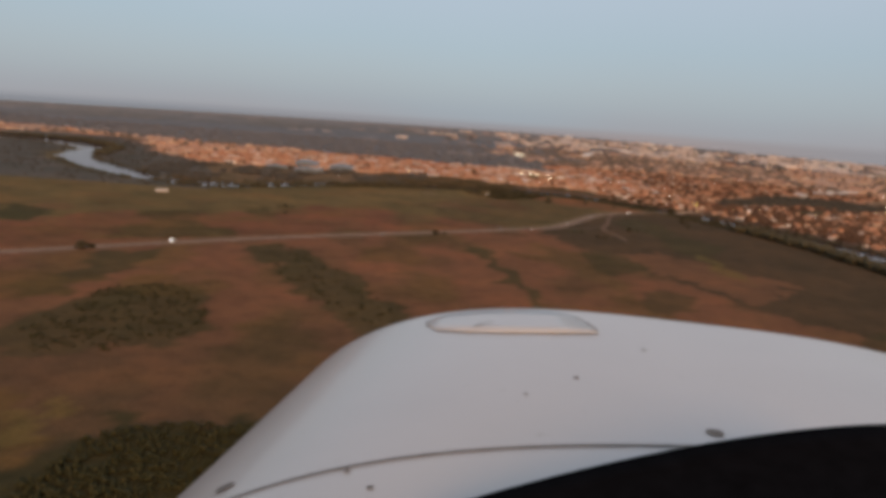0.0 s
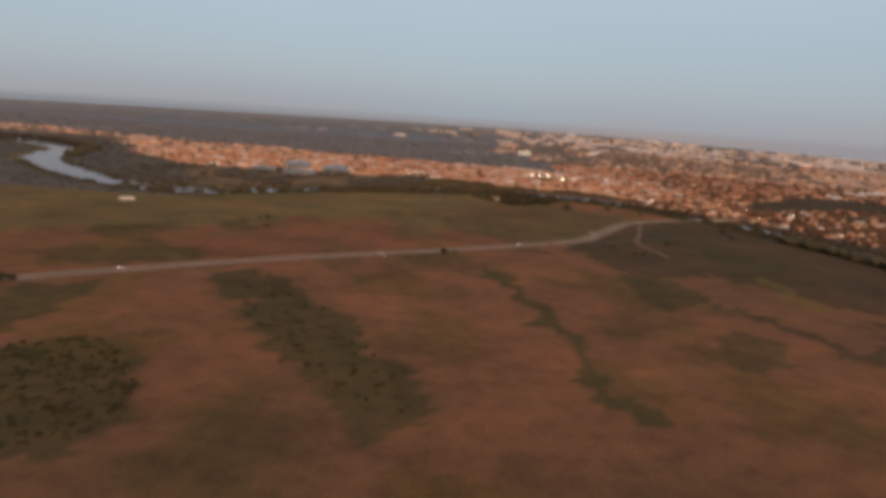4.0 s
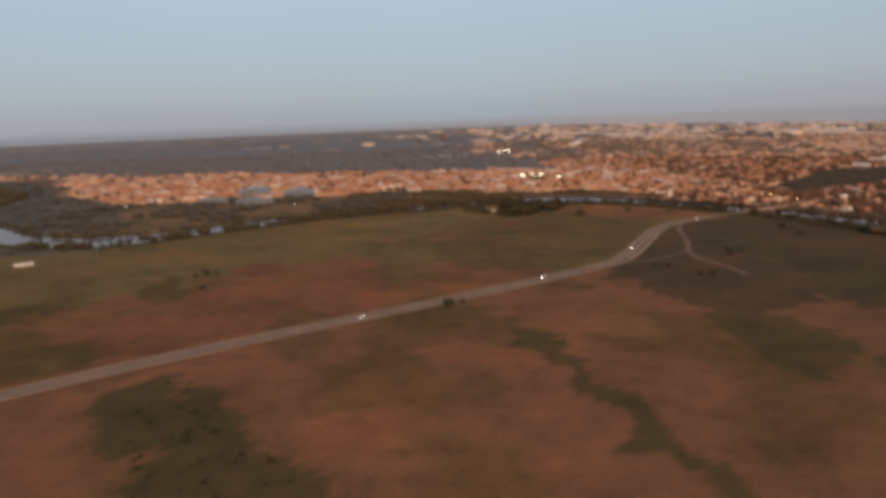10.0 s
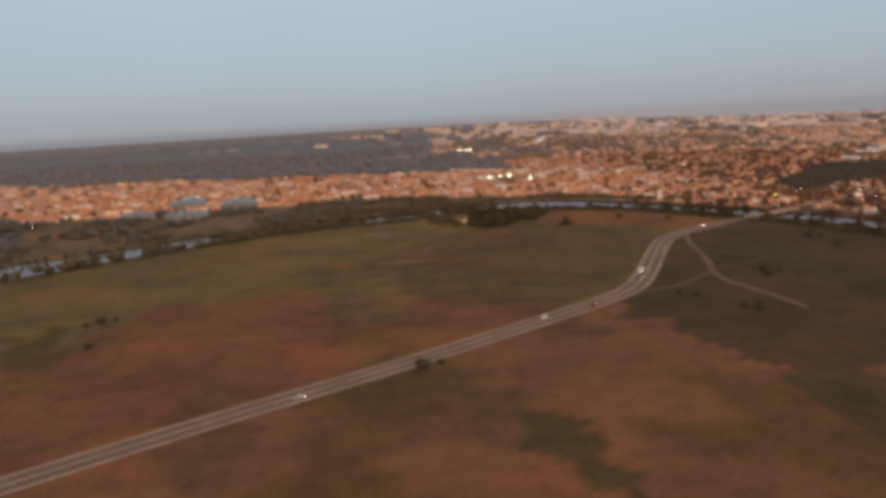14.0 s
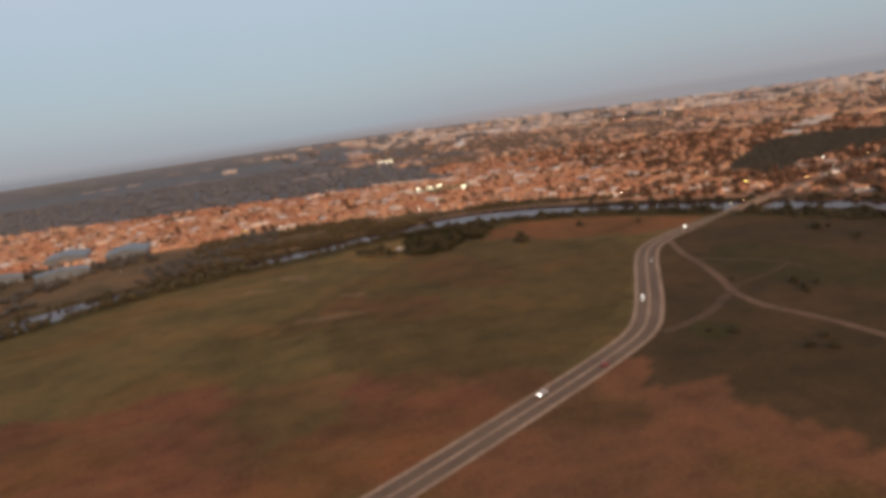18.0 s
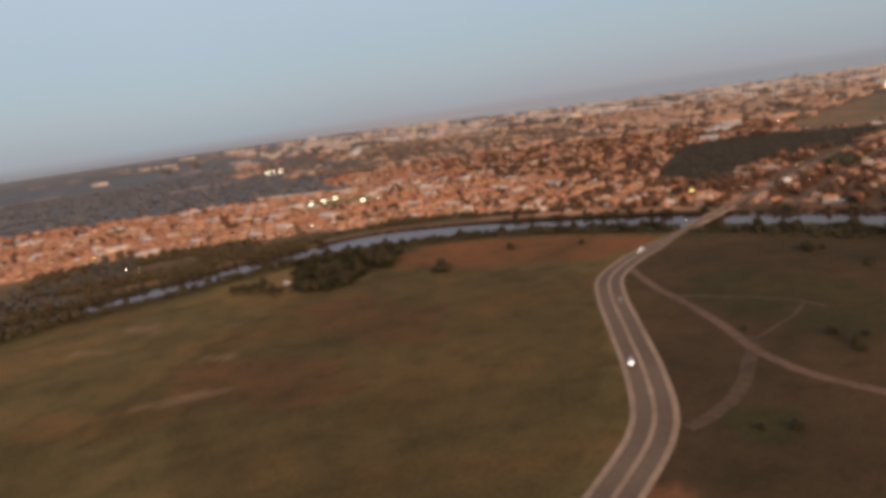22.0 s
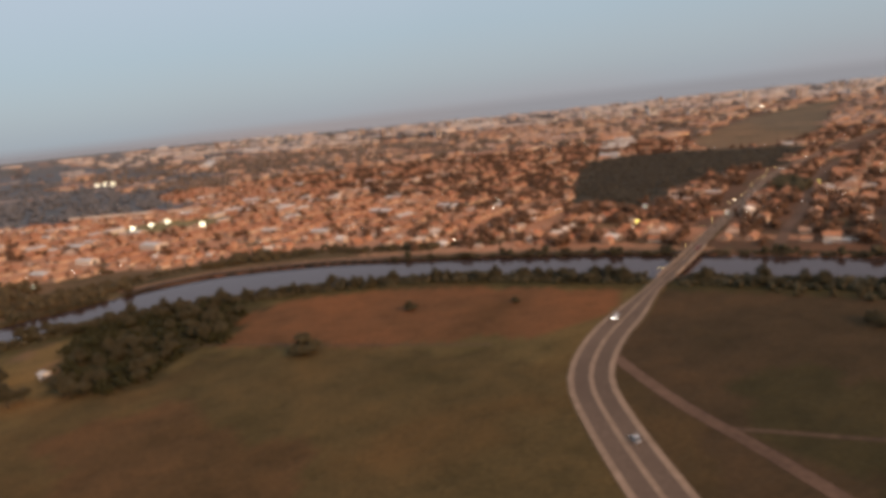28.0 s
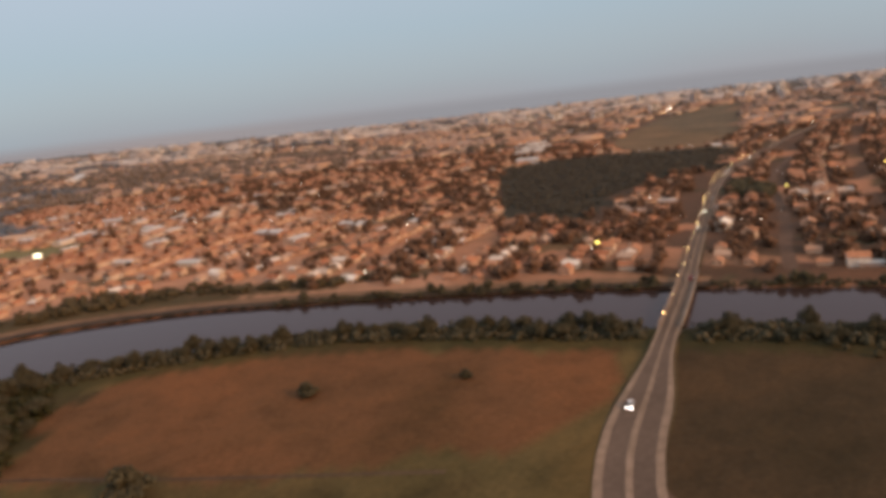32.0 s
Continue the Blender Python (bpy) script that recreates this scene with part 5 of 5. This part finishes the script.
# middle town: larger plots
mx, my = plots(21, 24, 130, 76, 12, (-1800, -700), (2600, 2200), 5)
ok = buildable(mx, my) & (np.hypot(mx - 200, my - 1100) >= 980) & (np.hypot(mx - 40, my - 460) < 2700)
green = wave(mx, my, 200, 51) + 0.5 * wave(mx, my, 80, 52)
built = ok & (rng.uniform(size=mx.shape) < 0.60 - 0.5 * (green > 0.25) - 0.34 * (inside(mx, my, BELT) & (wave(0.6 * mx, my, 160, 36) > -0.6)))
n = int(built.sum())
long_row = rng.uniform(size=n) < 0.16
tagged(new("town_houses", town_mesh("town_houses", mx[built], my[built], np.where(long_row, rng.uniform(8, 12, n), rng.uniform(9, 16, n)), np.where(long_row, rng.uniform(26, 60, n), rng.uniform(10, 19, n)), rng.uniform(3.0, 6.5, n), rng.uniform(1.0, 2.4, n), np.where(long_row, 1.15, TURN + 1.5708 * rng.integers(0, 2, n)) + rng.normal(size=n) * 0.1, wall_stuff, mid_stuff)),
       "hazy suburb of plastered houses with red roofs", "houses", kind="stuff")
yards = ok & ~built & (rng.uniform(size=mx.shape) < np.where(inside(mx, my, BELT), 0.8, np.where(wave(mx, my, 90, 54) > 0.1, 0.75, 0.2)))
gvx, gvy = mx[yards], my[yards]

# far town: blocks along the skyline
fx, fy = plots(46, 50, 300, 170, 24, (-2500, -1500), (4600, 4300), 6)
r_c = np.hypot(fx - 40, fy - 460)
ok = buildable(fx, fy) & (r_c >= 2700) & (r_c < 4350)
green = wave(fx, fy, 420, 61) + 0.5 * wave(fx, fy, 160, 62)
built = ok & (rng.uniform(size=fx.shape) < 0.58 - 0.5 * (green > 0.2) - 0.3 * inside(fx, fy, BELT))
n = int(built.sum())
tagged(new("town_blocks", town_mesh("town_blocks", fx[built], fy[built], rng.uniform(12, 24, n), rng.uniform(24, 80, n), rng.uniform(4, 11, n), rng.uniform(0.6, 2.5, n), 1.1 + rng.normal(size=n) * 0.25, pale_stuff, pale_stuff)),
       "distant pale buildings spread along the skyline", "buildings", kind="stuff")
yards = ok & ~built
yards &= rng.uniform(size=fx.shape) < 0.7
fwx, fwy = fx[yards], fy[yards]


def make_block(w, l, floors, label):
    """A block of flats with bands of windows."""
    bl = thing("apartment_block", label, "apartment building", "tall blocks on the skyline")
    h = floors * 3.0
    bm = bmesh.new()
    box(bm, -w / 2, -l / 2, -1.0, w / 2, l / 2, h)
    part("wall", bm, pale_mat, bl)
    bm = bmesh.new()
    box(bm, -w / 2 - 0.3, -l / 2 - 0.3, h + 0.002, w / 2 + 0.3, l / 2 + 0.3, h + 0.7)
    box(bm, -w / 6, -l / 6, h + 0.7, w / 6, l / 6, h + 3.2)
    part("roof", bm, concrete_mat, bl)
    for k in range(floors):
        bm = bmesh.new()
        box(bm, -w / 2 + 1.0, -l / 2 - 0.05, k * 3.0 + 1.0, w / 2 - 1.0, -l / 2 + 0.05, k * 3.0 + 2.3)
        part("window_band", bm, glass_dark, bl)
    return bl


BLOCKS = [make_block(28, 14, 6, "pale six-storey block of flats far off on the skyline"), make_block(18, 18, 9, "pale nine-storey tower of flats far off on the skyline"), make_block(46, 14, 4, "long pale four-storey block far off on the skyline")]
for _ in range(70):
    a = radians(rng.uniform(12, 62))
    d = rng.uniform(2300, 3900)
    px, py = 40 + d * math.sin(a), 460 + d * math.cos(a)
    q = np.array([px]), np.array([py])
    if buildable(*q)[0]:
        place(BLOCKS, int(rng.choice(3, p=(0.45, 0.2, 0.35))), px, py, float(rise(*q)[0]), rng.normal() * 0.3 - a * 0.5, rng.uniform(0.8, 1.15))

# hamlets in rows along the far edge of the woods
rowx, rowy, row_turn = [], [], []
for x, y, n, half in ((-1200, 2300, 16, 230), (-207, 4280, 4, 70), (-119, 4000, 4, 60), (-3, 4560, 5, 110), (182, 4180, 6, 110), (285, 3770, 4, 60), (475, 3787, 6, 90), (870, 4310, 7, 120), (368, 4033, 5, 80), (595, 3087, 5, 90), (517, 3118, 3, 60), (645, 2917, 5, 80), (62, 2420, 11, 80), (280, 2410, 5, 60), (-420, 3900, 5, 90), (-700, 3500, 5, 120), (30, 3300, 4, 80), (-300, 3050, 4, 90)):
    a = math.atan2(x - 40, y - 460)
    if x < -1000:
        a = -1.15
    for k in range(n):
        e = rng.uniform(-half, half)
        rowx.append(x + e * math.cos(a) + rng.normal() * 12)
        rowy.append(y - e * math.sin(a) + rng.normal() * 12)
        row_turn.append(1.5708 - a + rng.normal() * 0.1)
n = len(rowx)
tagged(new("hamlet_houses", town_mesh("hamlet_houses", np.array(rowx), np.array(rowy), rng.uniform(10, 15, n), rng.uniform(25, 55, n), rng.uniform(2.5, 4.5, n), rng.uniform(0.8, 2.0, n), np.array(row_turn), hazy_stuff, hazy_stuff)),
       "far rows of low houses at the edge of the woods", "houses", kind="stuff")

# ---- trees of the town, the woods and the far land ----
def wood_mesh(name, x, y, height, mat, seed, per=9, wide=0.42):
    r = np.random.default_rng(seed)
    n = len(x)
    h = height[:, None]
    d = r.normal(size=(n, per, 3))
    d /= np.linalg.norm(d, axis=-1, keepdims=True)
    cx, cy = x[:, None] + d[..., 0] * h * wide * 0.75, y[:, None] + d[..., 1] * h * wide * 0.75
    cz = rise(x, y)[:, None] + h * (0.52 + 0.30 * d[..., 2])
    cen = np.stack([cx, cy, cz], -1).reshape(-1, 3)
    # a low skirt under each crown keeps it on the ground
    rad = (h * wide * r.uniform(0.42, 0.75, (n, per)))
    cen[::per, 2] = (rise(x, y) + height * 0.28)
    return clumps_mesh(name, cen, rad.ravel(), mat, seed + 1, 0.85)


n = len(tx)
tagged(new("town_trees", wood_mesh("town_trees", tx + rng.uniform(-3, 3, n), ty + rng.uniform(-3, 3, n), rng.uniform(3.5, 7, n), dusty_leaf_mat, 71, 9, 0.55)), "dark garden trees between the houses", "trees", kind="stuff")
n = len(gvx)
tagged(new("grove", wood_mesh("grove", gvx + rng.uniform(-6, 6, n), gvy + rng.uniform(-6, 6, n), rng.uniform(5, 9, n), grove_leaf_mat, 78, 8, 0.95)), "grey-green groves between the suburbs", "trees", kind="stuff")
ft = np.array(far_trees)
tagged(new("bank_trees", wood_mesh("bank_trees", ft[:, 0], ft[:, 1], ft[:, 2], leaf_mat, 72, 22, 0.5)), "dark-green trees lining the far bends of the river", "trees", kind="stuff")
# the wood behind the first houses
wx2, wy2 = rng.uniform(460, 900, 5200), rng.uniform(1230, 1580, 5200)
k = inside(wx2 + 14 * wave(wx2, wy2, 70, 38), wy2 + 12 * wave(wx2, wy2, 60, 39), WOOD)
tagged(new("woodland", wood_mesh("woodland", wx2[k], wy2[k], rng.uniform(0.9, 2.0, int(k.sum())), shade_leaf_mat, 73, 5, 1.5)), "dark dense wood between the suburbs", "woodland", kind="stuff")
# a small dark grove between the road and the street
ox, oy = rng.uniform(570, 646, 420), rng.uniform(1174, 1236, 420)
k = inside(ox, oy, GROVE)
tagged(new("grove", wood_mesh("grove", ox[k], oy[k], rng.uniform(3, 5.5, int(k.sum())), leaf_mat, 83, 9, 0.6)), "small dark grove between a road and a street", "trees", kind="stuff")
# thickets on the green land west of the town
gx2, gy2 = rng.uniform(-520, -40, 1500), rng.uniform(1060, 1470, 1500)
k = inside(gx2, gy2, NORTH_LAND) & (river_distance(gx2, gy2) > 3) & (gy2 < green_edge(gx2, gy2)) & (wave(gx2, gy2, 120, 81) > 0.05)
tagged(new("thicket", wood_mesh("thicket", gx2[k], gy2[k], rng.uniform(4, 8, int(k.sum())), west_leaf_mat, 74, 9, 0.55)), "dark thickets on low ground beside the river", "woodland", kind="stuff")
# a belt of trees between the houses and the river
ex, ey = rng.uniform(-130, 305, 5200), rng.uniform(1215, 1470, 5200)
rde = river_distance(ex, ey)
k = inside(ex, ey, NORTH_LAND) & (rde > np.where(ex > 120, 26, 5)) & (ey < green_edge(ex, ey)) & (wave(0.5 * ex, ey, 55, 37) > -0.15)
tagged(new("thicket", wood_mesh("thicket", ex[k], ey[k], rng.uniform(2.0, 4.8, int(k.sum())), belt_leaf_mat, 79, 9, 0.62)), "belt of dusty olive trees between houses and river", "woodland", kind="stuff")
# far woods to the west, in the leaf colour blued for haze
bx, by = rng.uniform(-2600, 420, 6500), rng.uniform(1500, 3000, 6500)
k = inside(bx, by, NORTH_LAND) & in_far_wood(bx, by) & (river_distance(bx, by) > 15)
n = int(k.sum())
tagged(new("woodland", wood_mesh("woodland", bx[k], by[k], rng.uniform(4, 8, n), hazed_wood_leaf_mat, 75, 6, 1.1)), "wide dark woods reaching to the hazy horizon", "woodland", kind="stuff")
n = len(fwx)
tagged(new("far_trees", wood_mesh("far_trees", fwx, fwy, rng.uniform(6, 11, n), hazed_wood_leaf_mat, 76, 6, 1.0)), "distant dark groves among the far suburbs", "trees", kind="stuff")
# low woods inside the bend
ix, iy = rng.uniform(-1050, -400, 1500), rng.uniform(1060, 2000, 1500)
k = inside(ix, iy, WEST_GREEN) & inside(ix, iy, NORTH_LAND) & (river_distance(ix, iy) > 4)
tagged(new("woodland", wood_mesh("woodland", ix[k], iy[k], rng.uniform(3, 5.5, int(k.sum())), west_leaf_mat, 80, 8, 0.6)), "dark low woods inside the river's western bend", "woodland", kind="stuff")
# the west bank of the bend
sx2, sy2 = rng.uniform(-1000, -330, 1200), rng.uniform(1000, 1900, 1200)
k = ~inside(sx2, sy2, NORTH_LAND) & (river_distance(sx2, sy2) > 8) & (river_distance(sx2, sy2) < 130)
tagged(new("woodland", wood_mesh("woodland", sx2[k], sy2[k], rng.uniform(2.5, 4.5, int(k.sum())), west_leaf_mat, 77, 8, 0.6)), "dark trees round the river's western bend", "woodland", kind="stuff")

# ---- the light aircraft's nose, where the flight begins ----
LOOK0 = aim(*PATH[0][1:])
SEAT = aim(0, 0, 0, 0.17, -9.90, 3.63)   # the view from the seat against the level aircraft
cowl_paint, nt, b = material("white_aircraft_paint", 0.32)
b.inputs["Coat Weight"].default_value = 0.35
co = nt.nodes.new("ShaderNodeTexCoord").outputs["Object"]
n1, n2 = noise_node(nt, 2.2, 4.0, co), noise_node(nt, 38.0, 5.0, co)
c = ramp_node(nt, n1.outputs[0], ((0.3, (0.358, 0.364, 0.370)), (0.7, (0.405, 0.411, 0.416)))).outputs[0]
c = mix_node(nt, "MULTIPLY", 1.0, c, ramp_node(nt, n2.outputs[0], ((0.24, (0.86, 0.84, 0.82)), (0.34, (1.0, 1.0, 1.0)))).outputs[0])
nt.links.new(c, b.inputs["Base Color"])
seam_mat = grained("dark_seam_filler", (0.10, 0.095, 0.09), (0.17, 0.16, 0.15), 60.0, None, 0.8)
shield_mat = grained("matt_black_vinyl", (0.002, 0.002, 0.0024), (0.004, 0.004, 0.005), 90.0, None, 0.85)
shield_mat.node_tree.nodes["Principled BSDF"].inputs["Specular IOR Level"].default_value = 0.02
edge_mat = grained("pale_door_edge", (0.70, 0.66, 0.62), (0.82, 0.79, 0.75), 40.0, None, 0.35)
SIZE, S0, S1 = 0.75, 0.55, 1.573
C_YAW, C_ROLL, C_MID, W0, W1, H0, H1, DEEP, POWER, DROP = 0.1118, -0.0255, 0.3165, 0.8480, 0.8032, -0.3336, -0.3478, 0.6185, 3.101, 0.2926


def cowl(s, t, lift=0.0):
    """A point of the cowling: s ahead of the eye, t across from -1 to 1; lift: metres above the skin."""
    k = (s - S0) / (S1 - S0)
    crest = H0 + (H1 - H0) * k - DROP * max(0.0, (k - 0.8) / 0.2) ** 2
    w = (W0 + (W1 - W0) * k) * (1 - 0.25 * max(0.0, (k - 0.85) / 0.15) ** 2)
    q, h = w * t, -DEEP * (1 - (1 - abs(t) ** POWER) ** (1 / POWER))
    x = C_MID + q * math.cos(C_ROLL) - h * math.sin(C_ROLL)
    z = crest + h * math.cos(C_ROLL) + q * math.sin(C_ROLL) + 0.002 * s + lift / SIZE
    return Vector((x * math.cos(C_YAW) + s * math.sin(C_YAW), -x * math.sin(C_YAW) + s * math.cos(C_YAW), z)) * SIZE


nose = thing("aircraft_nose", "white painted nose cowling of a light aircraft in flight", "aircraft")
nose.matrix_basis = LOOK0 @ SEAT.inverted()


def patch(rows):
    """A sheet from rows of points."""
    bm = bmesh.new()
    vs = [[bm.verts.new(q) for q in row] for row in rows]
    for a, c in zip(vs, vs[1:]):
        for k in range(len(a) - 1):
            bm.faces.new((a[k], a[k + 1], c[k + 1], c[k])).smooth = True
    bmesh.ops.recalc_face_normals(bm, faces=bm.faces)
    return bm


def thick(ob, t):
    md = ob.modifiers.new("skin", "SOLIDIFY")
    md.thickness, md.offset = t, -1.0
    return ob


ts = [math.copysign(1 - (1 - abs(k) / 60) ** 1.5, k) for k in range(-60, 61)]
ss = [S0 + (S1 - S0) * k / 70 for k in range(71)]
thick(part("cowling", patch([[cowl(s, t) for t in ts] for s in ss][::-1]), cowl_paint, nose), 0.004)


def strip(points, half, lift):
    """A narrow raised line over the cowling, through (s, t) points."""
    rows = []
    for k, (s, t) in enumerate(points):
        a, c = points[max(k - 1, 0)], points[min(k + 1, len(points) - 1)]
        ds, dt = c[0] - a[0], (c[1] - a[1]) * 0.8
        n = math.hypot(ds, dt) or 1.0
        ns, ntt = -dt / n, ds / n / 0.8
        rows.append([cowl(s + ns * e * half / SIZE, t + ntt * e * half / SIZE, lift) for e in (-1, 1)])
    return patch(rows)


seam = [(0.774 + 0.203 * (t + 0.162), t) for t in [-0.74 + 0.02 * k for k in range(42)]]
part("panel_seam", strip(seam, 0.0020, 0.0012), seam_mat, nose, "dark seam between cowling panels")
# the oil filler door on top, with a pale edge strip and a hinge line
corner = [(1.300, -0.600), (1.235, -0.560), (1.205, -0.500), (1.191, -0.410), (1.200, -0.310), (1.219, -0.225)]
far_edge = [(1.315, -0.598), (1.340, -0.560), (1.352, -0.490), (1.355, -0.400), (1.345, -0.320), (1.325, -0.272)]
door_rows = [[cowl(a[0] + (c[0] - a[0]) * e, a[1] + (c[1] - a[1]) * e, 0.0012) for a, c in zip(corner, far_edge)] for e in (0, 0.25, 0.5, 0.75, 1)]
door = thick(part("oil_door", patch(door_rows), cowl_paint, nose, "raised oval filler door"), 0.0015)
part("edge", strip(corner, 0.0013, 0.0022), edge_mat, door, "pale strip along the door edge")
part("hinge", strip([(1.219, -0.225), (1.25, -0.232), (1.29, -0.25), (1.325, -0.272)], 0.0014, 0.0022), seam_mat, door, "dark hinge line")
part("latch", strip([(1.224, -0.483), (1.238, -0.470), (1.248, -0.455), (1.250, -0.445)], 0.0016, 0.0045), seam_mat, door, "small curved dark latch")
for s, t, r in ((0.706, -0.735, 0.0075), (0.827, -0.100, 0.0075), (0.640, -0.528, 0.0026), (0.681, -0.568, 0.0026), (0.976, -0.282, 0.0028), (0.899, -0.362, 0.0022), (1.145, -0.145, 0.0028)):
    rows = [[cowl(s + r / SIZE * e * math.sin(6.2832 * k / 14), t + r / SIZE / 0.8 * e * math.cos(6.2832 * k / 14), 0.0012) for k in range(15)] for e in (1.0, 0.55, 0.05)]
    part("fastener", patch(rows), seam_mat, nose, "dark recessed fastener")


def from_seat(x, y, d):
    """A point at x across and y down the view from the seat, d ahead."""
    return SEAT @ Vector((x * d, -y * d, -d))


rows = []
for e in [k / 12 for k in range(13)]:
    row = []
    for k in range(41):
        x = -0.12 + 0.90 * k / 40
        y = 0.243 + 0.098 * max(0.0, (0.606 - x) / 0.5475) ** 1.6
        row.append(from_seat(x, y + 0.016 + 0.30 * e, 0.46 - 0.16 * e))
    rows.append(row)
thick(part("glareshield", patch(rows), shield_mat, nose, "matt black glareshield below the windscreen"), 0.012)
